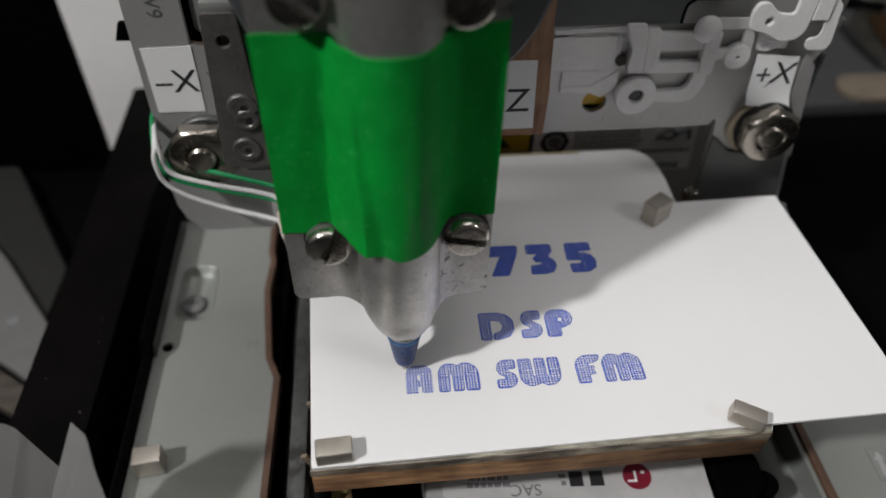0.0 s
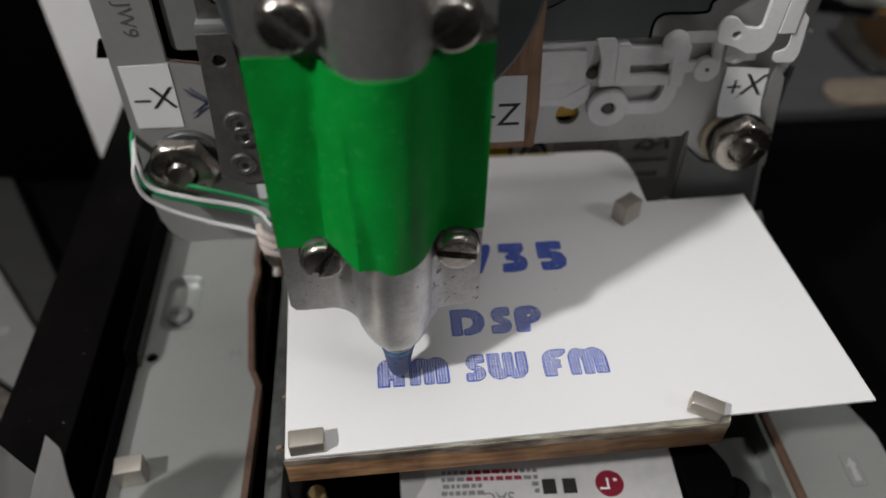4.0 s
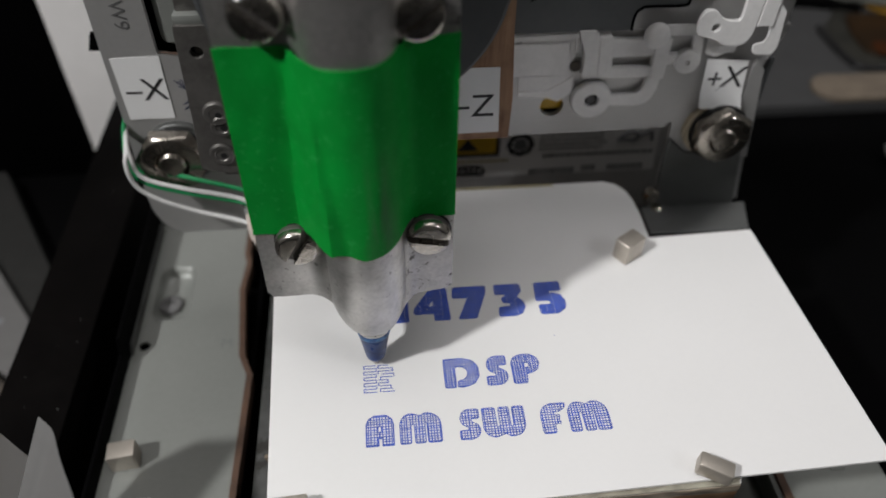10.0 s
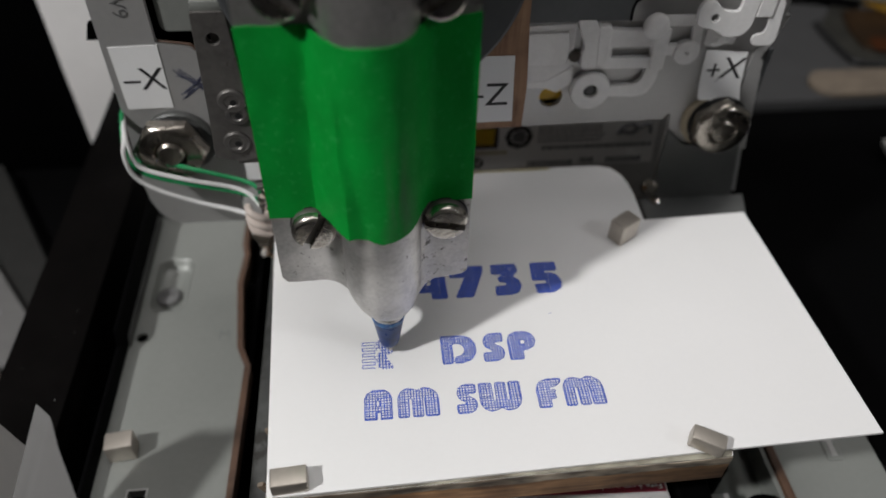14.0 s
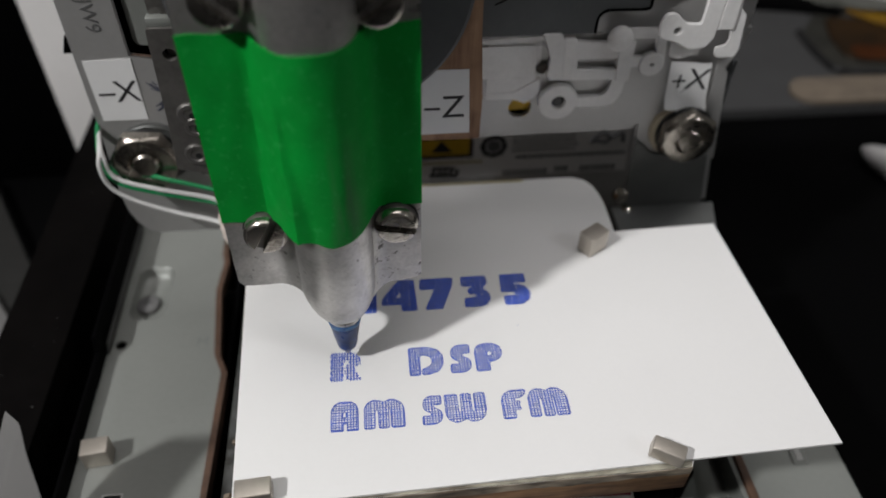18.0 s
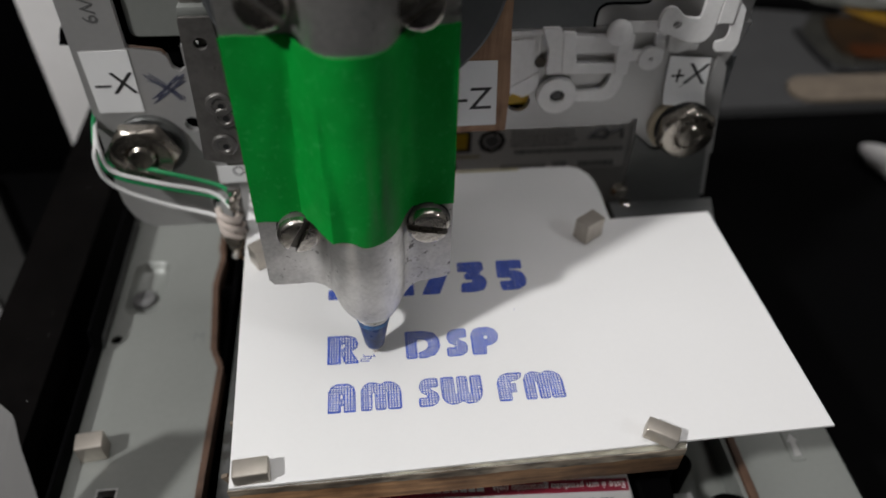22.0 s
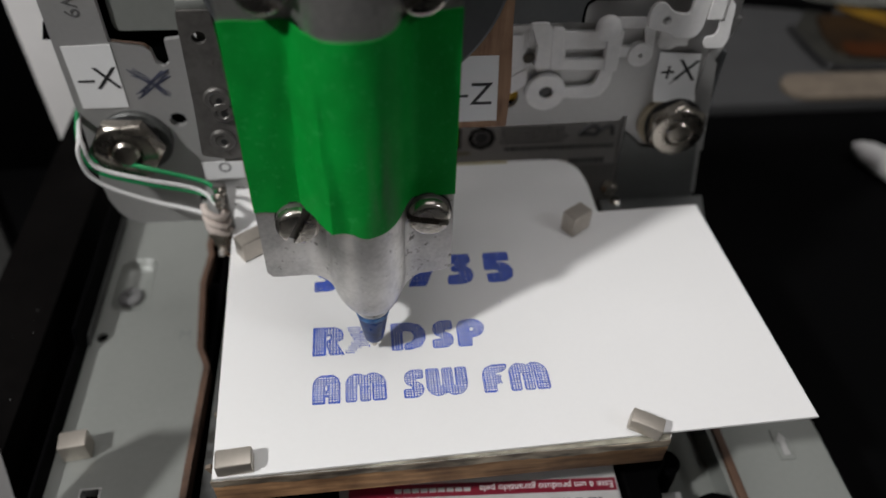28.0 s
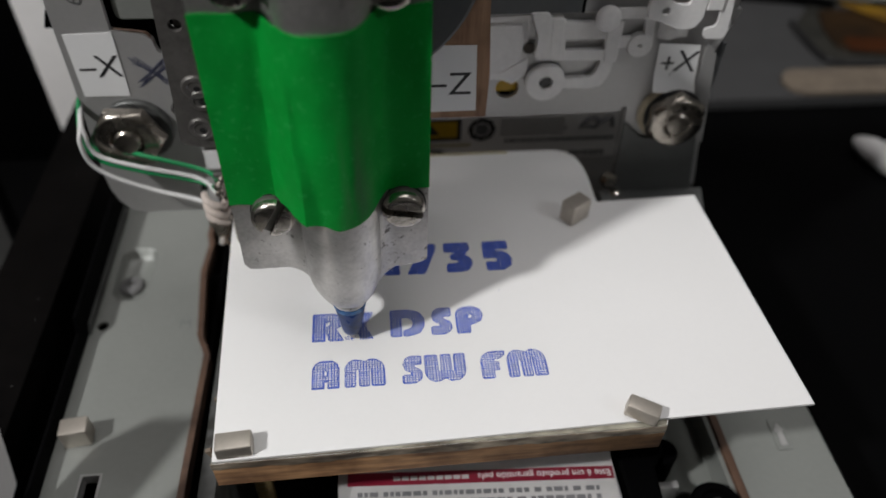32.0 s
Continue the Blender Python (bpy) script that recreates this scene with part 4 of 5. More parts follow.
def white_mechanism():
    t = thing("white_lever_mechanism", "translucent white plastic levers on the gantry plate", "lever")
    Y = lambda name, pts, near, far, r=0.5, holes=(): sheet(name, rounded([(x + 0.7, z - 0.9) for x, z in pts], r), [[(x + 0.7, z - 0.9) for x, z in h] for h in holes], near * 0.7, far, M_WHITEPL, t, bevel=0.18)
    Y("guide_slab", [(11.5, 51), (11.5, 63), (21.5, 63), (22, 51)], -0.6, -0.1)
    Y("guide_block", [(9, 55.5), (9, 62.2), (20.2, 62.2), (20.6, 58.2), (20.2, 55.5)], -1.3, -0.6)
    Y("post", [(21.2, 64.9), (24.6, 64.9), (26.4, 61), (26.0, 55.6), (22.8, 55.8), (23.0, 60)], -2.8, -0.2)
    Y("window_frame", [(26.4, 63.0), (38.6, 62.4), (38.6, 54.8), (23, 55)], -2.2, -0.2, 0.6, [rounded([(28.3, 59.3), (35.8, 59.3), (36.0, 57.1), (28.6, 57.1)], 0.3)])
    Y("rear_post", [(25.2, 63.8), (27.6, 63.8), (27.8, 55.5), (25.8, 55.5)], -3.0, -0.2)
    Y("top_strip", [(9.2, 63.6), (21.8, 64.2), (21.8, 63.0), (9.2, 62.5)], -1.2, -0.2, 0.2)
    Y("slab_foot", [(11.5, 52.2), (17.0, 52.2), (22.0, 55.4), (22.0, 51.6), (19.4, 49.6), (17.0, 50.6), (11.5, 50.8)], -0.9, -0.3, 0.4)
    part("round_opening", turned(B(), [(1.15, -0.6), (1.15, -0.75), (0.9, -0.8), (0.01, -0.8)], (22.6, 0, 56.4), "y", 20), M_DULLWOOD, t, "dull yellowish round opening")
    Y("rear_hook", [(46.4, 60.4), (50.2, 60.6), (50.6, 59.0), (48.4, 58.0), (46.2, 58.6)], -0.6, -0.25, 0.5, [circle(47.9, 59.4, 0.6, 14)])
    ring = circle(26.4, 49.4, 3.85, 32)
    sheet("pivot_ring", ring, [circle(26.4, 49.4, 1.35, 24)], -1.9, -0.2, M_WHITEPL, t, bevel=0.25)
    part("pivot_screw", turned(B(), [(1.3, -0.2), (1.3, -1.0), (0.9, -1.3), (0.01, -1.3)], (26.4, 0, 49.4), "y", 20), M_BOLT, t, "dark pivot screw")
    Y("elbow", [(28.6, 51.0), (34.2, 51.2), (35.3, 52.4), (36.0, 57), (38.4, 57), (38.2, 51.8), (37.0, 49.2), (34.8, 48.5), (28.6, 48.8)], -2.0, -0.2, 0.9)
    bm = bmesh.new()
    bmesh.ops.create_uvsphere(bm, u_segments=24, v_segments=14, radius=2.25)
    bmesh.ops.scale(bm, vec=(1.05, 0.7, 1.1), verts=bm.verts)
    bmesh.ops.translate(bm, verts=bm.verts, vec=(36.0, -2.4, 63.0))
    part("round_knob", bm, M_WHITEPL, t)
    Y("upright", [(35.6, 63), (38.7, 63), (38.7, 54.6), (36.2, 54.6)], -2.8, -0.2)
    Y("upper_link", [(37, 65.6), (45, 65.4), (45, 63.2), (37, 63.3)], -2.2, -1.5)
    Y("lower_link", [(38, 59.4), (42, 59.3), (42, 57.3), (38, 57.1)], -1.8, -0.2)
    sheet("small_ring", circle(43.4, 56.9, 2.4, 26), [circle(43.4, 56.9, 0.35, 12)], -1.8, -0.2, M_WHITEPL, t, bevel=0.2)
    Y("cross_link", [(42.6, 64), (44.6, 64), (45.2, 58.4), (43.4, 58.2)], -2.0, -0.2, 0.4)
    block = [(x, z - 0.5) for x, z in ((42.2, 64.6), (41.9, 67.6), (42.8, 69.4), (44.6, 69.4), (46.6, 67.4), (49.6, 67.1), (50.0, 110), (54.4, 110), (52.6, 64.2), (51.4, 62.4), (48.2, 62.2), (46.0, 63.6))]
    Y("lever_block", block, -4.8, -2.4, 0.9, [circle(45.4, 65.5, 0.75, 16)])
    Y("hook", [(x, z - 0.5) for x, z in ((55.1, 66.9), (54.9, 110), (56.6, 110), (56.2, 70), (57.6, 68.6), (58.2, 61.8), (57.6, 60.2), (54.2, 60.2), (53.4, 61.2), (53.5, 62.5), (55.3, 62.8), (55.6, 64))], -4.6, -2.8, 0.5)
    Y("hook_web", [(52.7, 65.6), (54.0, 110), (55.6, 110), (55.7, 65.6)], -5.0, -3.4, 0.2)
    Y("back_bracket", [(46, 62), (52, 62), (52, 58.6), (46, 58.9)], -0.5, -0.15, 0.4)


def wiring():
    runs = (
        ("green_wire", "thin green insulated wire looping round the gantry", M_GREENW, [(-59.4, 4.5, 47.6), (-61.0, 1.4, 47.6), (-61.0, -2.0, 46.2), (-61.1, -3, 44.0), (-61.0, -3, 40.6), (-58.6, -3.4, 38.2), (-53, -5, 38.8), (-49, -7, 39.2), (-39.5, -8, 36.4), (-36.4, -11.8, 36.8)]),
        ("green_wire", "thin green insulated wire looping round the gantry", M_GREENW, [(-59.6, 4.5, 47.0), (-61.2, 1.2, 47.0), (-60.8, -3.4, 45.6), (-60.8, -4.6, 43.0), (-60.0, -5.4, 39.6), (-57.9, -6, 37.6), (-51.3, -6.2, 35.2), (-41.1, -7, 32.8), (-36.6, -12, 34.6)]),
        ("white_wire", "thin white insulated wire looping round the gantry", M_WHITEW, [(-59.4, 4.5, 46.8), (-61.0, 1.0, 46.9), (-60.2, -4.4, 45.6), (-59.7, -5.8, 43.6), (-59.4, -6.2, 41.0), (-57.4, -6.4, 38.8), (-51, -6.6, 36.5), (-41, -7.4, 34.0), (-37.0, -12, 33.6)]),
        ("white_wire", "thin white insulated wire looping round the gantry", M_WHITEW, [(-59.6, 4.8, 46.4), (-61.3, 0.8, 46.4), (-60.4, -5.0, 44.8), (-60.6, -6.8, 42.6), (-59.9, -7.2, 38.4), (-56.5, -7.4, 35.0), (-49.7, -7.6, 31.6), (-42.5, -9, 30.2), (-38.8, -12.4, 31.6)]),
    )
    for name, label, mat, pts in runs:
        t = thing(name, label, "wire", "wires of the limit switch")
        part("insulation", hose(B(), pts, 0.45, 10, 8), mat, t)
    t = thing("wire_terminal", "metal terminal wound with white wire and solder", "terminal")
    part("post", box(B(), -37.2, -34.8, -11.6, -10.4, 20.5, 38, 0.3), M_STRIPMETAL, t)
    part("tongue", prism(B(), rounded([(-39.8, 27.6), (-35.2, 28), (-36.6, 23), (-37.8, 22.0)], 0.5), "y", -13.2, -12.5, 0.15), M_NUT, t)
    part("pin", hose(B(), [(-38.0, -13.0, 23.0), (-36.2, -13.4, 21.2), (-34.2, -13.6, 19.4)], 0.3, 8, 3), M_NUT, t)
    for q, z in enumerate((32.6, 30.4, 28.4)):
        part("wire_turn", hose(B(), [(-39.6, -11.4, z + 0.6), (-38.9, -13.2, z + 0.5), (-37.2, -13.9 + 0.1 * q, z - 0.2), (-36.2, -13.2, z - 0.9), (-35.8, -11.4, z - 1.0)], 0.74 + 0.06 * (q % 2), 10, 5), M_CREAM, t)
    for x, z, r in ((-35.4, 37.4, 0.9), (-36.2, 35.8, 1.1), (-36.3, 34.2, 0.95)):
        part("solder_blob", turned(B(), [(0.2, -r), (r * 0.8, -r * 0.6), (r, 0), (r * 0.8, r * 0.6), (0.2, r)], (x, -12.3, z), "z", 16), M_NUT, t)
    part("pin_tip", turned(B(), [(0.3, -0.9), (0.8, -0.5), (0.9, 0), (0.8, 0.5), (0.3, 0.9)], (-37.7, -13.4, 22.6), "y", 14), M_CHROME, t)


GANTRY = gantry()
paper_labels()
white_mechanism()
wiring()


# ---------------------------------------------------------------- moving bed, card and magnets
def bed():
    t = thing("moving_bed", "plywood board with a white painted top and dirty edges", "plotter bed")
    outline = [(-33.0, -60.1), (36.4, -59.0), (37.6, -56.6), (38.1, -4), (38.2, 1.5), (37.9, 5), (37.1, 8.2), (35.5, 10.4), (33, 11.4), (-36.0, 11.4)]
    sheet("plywood", outline, [], 26.2, 20.7, M_EDGE, t, "raw plywood core with open grain", facing="z")
    sheet("top_layer", [(x * 0.998, y * 0.998) for x, y in outline], [], 27.05, 26.2, M_CARD, t, "white painted top", facing="z")
    part("yellowed_edge", box(B(), -35, 22, 10.7, 11.3, 27.05, 27.2, 0.03), M_AGED, t, "yellowed strip along the rear edge")
    part("grimy_ledge", prism(B(), [(-33, -60.0), (36.2, -58.92), (37.3, -56.7), (-33, -59.3)], "z", 27.02, 27.09), M_LEDGE, t, "grimy worn strip along the front edge")
    rnd = random.Random(2)
    bm = B()
    n = 60
    top, low = [], []
    for q in range(n + 1):
        x = -33.1 + q / n * 69.4
        top.append((x, 27.06 + rnd.uniform(-0.12, 0.05)))
        low.append((x, 25.5 + rnd.uniform(-0.18, 0.18) - 0.3 * (q / n) + 0.15 * math.sin(q * 0.37)))
    prism(bm, top + low[::-1], "y", -60.14, -59.98)
    for v in bm.verts:
        v.co.y += 1.1 * (v.co.x + 33) / 69.4 - 0.1
    part("dirty_edge", bm, M_DIRTY, t, "grimy front edge with chipped paint")
    for x, y, z, a in ((-32.9, -47.5, 22.5, 18), (-33.2, -56, 21.4, 25)):
        bm = box(B(), -0.5, 0.6, -0.35, 0.35, 0, 3.2, 0.2)
        bmesh.ops.rotate(bm, verts=bm.verts, matrix=Matrix.Rotation(radians(-a), 3, "Y"))
        bmesh.ops.translate(bm, verts=bm.verts, vec=(x, y, z))
        part("splinter", bm, M_STICK, t, "pale broken wood splinter")
    return t


CARD_Z = 27.6
GLYPHS = {
    "A": ([(0, 0), (0, 0.72), (0.1, 0.9), (0.3, 1), (0.74, 1), (0.93, 0.88), (1, 0.7), (1, 0), (0.6, 0), (0.6, 0.24), (0.44, 0.24), (0.44, 0)], [[(0.42, 0.44), (0.42, 0.6), (0.49, 0.68), (0.56, 0.6), (0.56, 0.44)]]),
    "M": ([(0, 0), (0, 0.7), (0.08, 0.9), (0.22, 1), (0.38, 0.97), (0.5, 0.9), (0.62, 1), (0.8, 0.97), (0.95, 0.82), (1, 0.6), (1, 0), (0.67, 0), (0.66, 0.66), (0.61, 0.66), (0.61, 0), (0.36, 0), (0.35, 0.64), (0.27, 0.64), (0.26, 0)], []),
    "S": ([(0.02, 0), (0.62, 0), (0.9, 0.1), (1, 0.28), (0.92, 0.46), (0.6, 0.58), (0.58, 0.68), (0.98, 0.68), (0.98, 1), (0.42, 1), (0.16, 0.9), (0.06, 0.7), (0.16, 0.5), (0.44, 0.4), (0.46, 0.3), (0.02, 0.3)], []),
    "W": ([(0, 1), (0, 0.3), (0.08, 0.1), (0.24, 0), (0.42, 0.06), (0.5, 0.12), (0.62, 0), (0.84, 0.04), (0.96, 0.2), (1, 0.4), (1, 1), (0.73, 1), (0.72, 0.34), (0.65, 0.34), (0.65, 1), (0.4, 1), (0.39, 0.34), (0.32, 0.34), (0.31, 1)], []),
    "F": ([(0, 0), (0, 0.66), (0.12, 0.88), (0.4, 1), (1, 1), (0.96, 0.84), (0.74, 0.72), (0.5, 0.7), (0.5, 0.6), (0.74, 0.6), (0.66, 0.44), (0.74, 0.3), (0.48, 0.3), (0.48, 0)], []),
    "D": ([(0, 0), (0, 1), (0.55, 1), (0.85, 0.9), (1, 0.66), (1, 0.36), (0.85, 0.1), (0.55, 0), (0.37, 0), (0.37, 0.2), (0.56, 0.26), (0.66, 0.36), (0.69, 0.5), (0.64, 0.64), (0.5, 0.72), (0.37, 0.72), (0.31, 0.68), (0.31, 0)], []),
    "P": ([(0, 0), (0, 0.72), (0.1, 0.92), (0.34, 1), (0.68, 1), (0.92, 0.88), (1, 0.66), (0.9, 0.44), (0.66, 0.33), (0.5, 0.33), (0.48, 0)], [[(0.44, 0.52), (0.44, 0.7), (0.58, 0.72), (0.66, 0.63), (0.58, 0.53)]]),
    "R": ([(0, 0), (0, 1), (0.66, 1), (0.9, 0.9), (0.98, 0.7), (0.9, 0.52), (0.74, 0.44), (1, 0), (0.58, 0), (0.46, 0.3), (0.46, 0.5), (0.58, 0.58), (0.58, 0.72), (0.4, 0.72), (0.4, 0)], []),
    "X": ([(0, 0), (0.3, 0.48), (0.04, 1), (0.46, 1), (0.56, 0.8), (0.72, 1), (1, 1), (0.7, 0.52), (0.98, 0), (0.54, 0), (0.46, 0.24), (0.28, 0)], []),
    "I": ([(0, 0), (0, 1), (1, 1), (1, 0)], []),
    "4": ([(0.56, 0), (0.56, 0.22), (0, 0.22), (0.02, 0.4), (0.5, 1), (0.94, 1), (0.98, 0)], [[(0.36, 0.42), (0.56, 0.42), (0.56, 0.68)]]),
    "7": ([(0.04, 1), (1, 1), (0.98, 0.8), (0.62, 0), (0.12, 0), (0.46, 0.66), (0, 0.66)], []),
    "3": ([(0.02, 1), (0.92, 1), (0.96, 0.78), (0.74, 0.58), (0.96, 0.44), (1, 0.26), (0.86, 0.06), (0.6, 0), (0.04, 0), (0.08, 0.28), (0.5, 0.3), (0.52, 0.4), (0.26, 0.42), (0.2, 0.56), (0.48, 0.68), (0, 0.7)], []),
    "5": ([(0.08, 0), (0.66, 0), (0.94, 0.14), (1, 0.36), (0.88, 0.56), (0.66, 0.64), (0.46, 0.64), (0.46, 0.72), (0.92, 0.72), (0.92, 1), (0.04, 1), (0, 0.42), (0.4, 0.42), (0.52, 0.36), (0.46, 0.28), (0.06, 0.28)], []),
}


def runs(loops, at, axis):
    """Where the line at the given height or place lies inside the glyph."""
    cut = []
    for loop in loops:
        for p, q in zip(loop, loop[1:] + loop[:1]):
            a, b = (p[1], q[1]) if axis == "h" else (p[0], q[0])
            if (a <= at) != (b <= at):
                k = (at - a) / (b - a)
                cut.append((p[0] + (q[0] - p[0]) * k) if axis == "h" else (p[1] + (q[1] - p[1]) * k))
    cut.sort()
    return list(zip(cut[::2], cut[1::2]))


def ink(bm, p, q, w, z=0.0, lift=0.012):
    """One pen stroke: a low ridge of ink from p to q."""
    p, q = Vector(p), Vector(q)
    d = q - p
    if d.length < 0.02:
        return
    n = Vector((-d.y, d.x)).normalized() * w / 2
    d = d.normalized() * w * 0.3
    base = [p - d + n * 0.6, p + n, q + n, q + d + n * 0.6, q + d - n * 0.6, q - n, p - n, p - d - n * 0.6]
    lo = [bm.verts.new((v.x, v.y, z - 0.004)) for v in base]
    hi = [bm.verts.new((v.x, v.y, z + lift)) for v in base]
    bm.faces.new(hi)
    for i in range(8):
        j = (i + 1) % 8
        bm.faces.new((lo[i], lo[j], hi[j], hi[i]))


def placed(ch, x0, x1, y0, y1):
    return [[(x0 + (x1 - x0) * u, y0 + (y1 - y0) * v) for u, v in loop] for loop in (GLYPHS[ch][0], *GLYPHS[ch][1])]


def hatched(name, ch, x0, x1, y0, y1, step, width, parent, rnd, vstep=None, outlined=True):
    """A letter filled with crossing pen strokes and drawn round."""
    loops = [rounded(loop, 0.32, 2) for loop in placed(ch, x0, x1, y0, y1)]
    bm = B()
    k = 0
    for axis, lo, hi, st in (("h", y0, y1, step), ("v", x0, x1, vstep or step)):
        n = max(2, round((hi - lo) / st))
        for q in range(n):
            at = lo + (q + 0.5) * (hi - lo) / n + rnd.uniform(-0.05, 0.05)
            for a, b in runs(loops, at, axis):
                j = rnd.uniform(-0.05, 0.05)
                k += 1
                if axis == "h":
                    ink(bm, (a, at), (b, at + j), width * rnd.uniform(0.75, 1.1), lift=0.010 + 0.0015 * (k % 5))
                else:
                    ink(bm, (at, a), (at + j, b), width * rnd.uniform(0.75, 1.1), lift=0.018 + 0.0015 * (k % 5))
    for loop in loops if outlined else ():
        for p, q in zip(loop, loop[1:] + loop[:1]):
            ink(bm, p, q, width * 0.8, lift=0.027)
    ob = part(name, bm, M_INK, parent, smooth=False)
    ob.location.z = CARD_Z * MM
    return ob


def card():
    t = thing("card", "white card with blue ballpoint lettering on the plotter bed", "card")
    body = part("sheet", prism(B(), [(-32.8, -60.0), (61.0, -57.25), (58.8, -6.2), (-35.0, -9.6)], "z", 27.1, CARD_Z, 0.06), M_CARD, t, "smooth white card")
    rnd = random.Random(11)
    for ch, x0, x1 in (("A", -18.6, -14.4), ("M", -13.4, -7.0), ("S", -4.2, -0.9), ("W", -0.4, 6.2), ("F", 8.8, 13.0), ("M", 13.2, 19.6)):
        hatched("letter_" + ch.lower(), ch, x0, x1, -48.5, -43.2, 0.46, 0.185, t, rnd, outlined=x0 > -18)
    for ch, x0, x1 in (("D", -5.6, 0.1), ("S", 1.3, 4.9), ("P", 5.7, 10.4)):
        hatched("letter_" + ch.lower(), ch, x0, x1, -38.9, -33.2, 0.44, 0.22, t, rnd)
    for ch, x0, x1 in (("S", -18.9, -14.3), ("I", -13.3, -10.8), ("4", -9.7, -3.3), ("7", -2.6, 3.6), ("3", 5.2, 10.2), ("5", 12.5, 17.7)):
        hatched(("digit_" if ch.isdigit() else "letter_") + ch.lower(), ch, x0, x1, -24.6, -17.2, 0.42, 0.30, t, rnd, 0.33)
    part("ink_dot", prism(B(), circle(14.2, -29.5, 0.09, 8), "z", CARD_Z, CARD_Z + 0.02), M_INK, t)
    return t


def growing(ch, x0, x1, y0, y1, plan, parent):
    """Strokes of a letter that the pen draws during the clip: each with the time at which it is on the card."""
    rnd = random.Random(ord(ch))
    loops = placed(ch, x0, x1, y0, y1)
    made = []
    for axis, lo, hi, n, t0, t1, u0, u1 in plan:
        for q in range(n):
            at = lo + (q + 0.5) * (hi - lo) / n
            time = t0 + (t1 - t0) * (q + 0.7) / n
            bm = B()
            for a, b in runs(loops, at, axis):
                a, b = max(a, u0), min(b, u1)
                if b - a < 0.15:
                    continue
                j = rnd.uniform(-0.04, 0.04)
                d = (hi - lo) / n
                if axis == "h":
                    ink(bm, (a, at), (b, at + j), 0.17, lift=0.012 + 0.001 * (q % 4))
                    e = b if q % 2 else a
                    if q < n - 1:
                        ink(bm, (e, at), (e, at + d), 0.17, lift=0.012 + 0.001 * (q % 4))
                else:
                    ink(bm, (at, a), (at + j, b), 0.24, lift=0.018 + 0.001 * (q % 4))
            if bm.verts:
                made.append((part("pen_stroke", bm, M_INK, parent, smooth=False), time))
    return made, loops


def outline_strokes(loops, t0, t1, parent):
    edges = [(p, q) for loop in loops for p, q in zip(loop, loop[1:] + loop[:1])]
    made = []
    for i, (p, q) in enumerate(edges):
        bm = B()
        ink(bm, p, q, 0.21, lift=0.028)
        made.append((part("pen_stroke", bm, M_INK, parent, smooth=False), t0 + (t1 - t0) * (i + 0.6) / len(edges)))
    return made


def drawn_letters(parent):
    a = outline_strokes(placed("A", -18.6, -14.4, -48.5, -43.2), 2.4, 4.4, parent)
    x0, x1, y0, y1 = -18.8, -13.7, -39.0, -33.2
    m = x0 + 0.4 * (x1 - x0)
    plan = [
        ("h", y0, y1, 10, 4.7, 6.7, x0, m),
        ("h", y1, y0, 10, 6.8, 8.3, m + 0.3, x1),
        ("v", x1, m, 6, 10.6, 14.6, y0, y1),
        ("v", m, x0, 5, 14.8, 17.3, y0, y1),
    ]
    r, loops = growing("R", x0, x1, y0, y1, plan, parent)
    r += outline_strokes(loops, 18.2, 20.4, parent)
    x0, x1 = -13.4, -8.6
    c = (x0 + x1) / 2
    plan = [
        ("h", y0, y1, 13, 21.2, 24.2, x0, c + 0.1),
        ("h", y1, y0, 13, 24.8, 28.6, c + 0.1, x1),
        ("v", x1, x0, 10, 28.7, 32.6, y0, y1),
    ]
    x, loops = growing("X", x0, x1, y0, y1, plan, parent)
    return a + r + x


def magnet(label, w, d, h, bevel=0.35):
    t = thing("magnet", label, "magnet", "small block magnets")
    part("block", box(B(), -w / 2, w / 2, -d / 2, d / 2, 0, h, bevel, 3), M_MAG, t)
    return t


BED = bed()
CARD = card()
STROKES = drawn_letters(CARD)
ON_BED = [
    (magnet("small shiny nickel block magnet on the card", 4.9, 3.4, 4.6), mpose(32.0, -11.4, CARD_Z, 0, 0, 34)),
    (magnet("small shiny nickel block magnet tilted over the card's edge", 5.1, 2.6, 2.7), mpose(32.4, -57.1, CARD_Z + 0.05, 0, 5, -28)),
    (magnet("small shiny nickel block magnet at the card's corner", 5.3, 3.0, 2.7), mpose(-29.5, -58.2, CARD_Z, 0, 0, 4)),
    (magnet("small shiny nickel block magnet at the card's rear corner", 5.2, 3.4, 4.4), mpose(-30.6, -13.6, CARD_Z, 0, 0, 35)),
]
TRAY_MAGNET = magnet("small shiny nickel block magnet on the grey tray", 5.0, 3.6, 4.8)
TRAY_MAGNET.matrix_basis = mpose(-65.1, -42.3, 0.02, 0, 0, 6)


# ---------------------------------------------------------------- pen carriage
def wing_y(x):
    """Front of the flat wing, which bends forward as it meets the barrel."""
    u = (x + 34.3) / 10.3 if x < -18.9 else (-6.0 - x) / 7.7
    return -40.6 - 2.2 * max(0.0, (min(u, 1.0) - 0.62) / 0.38) ** 2.2


def clamp_row(z, r, grow=0.0):
    """The clamp's outer section at a height: wing, round barrel, wing."""
    pts = []
    for q in range(57):
        x = -34.4 + 28.5 * q / 56
        d = x + 18.9
        y = -41.6 - math.sqrt(r * r - d * d) if abs(d) < r else 0
        pts.append((x, min(y, wing_y(x)) - grow))
    return pts


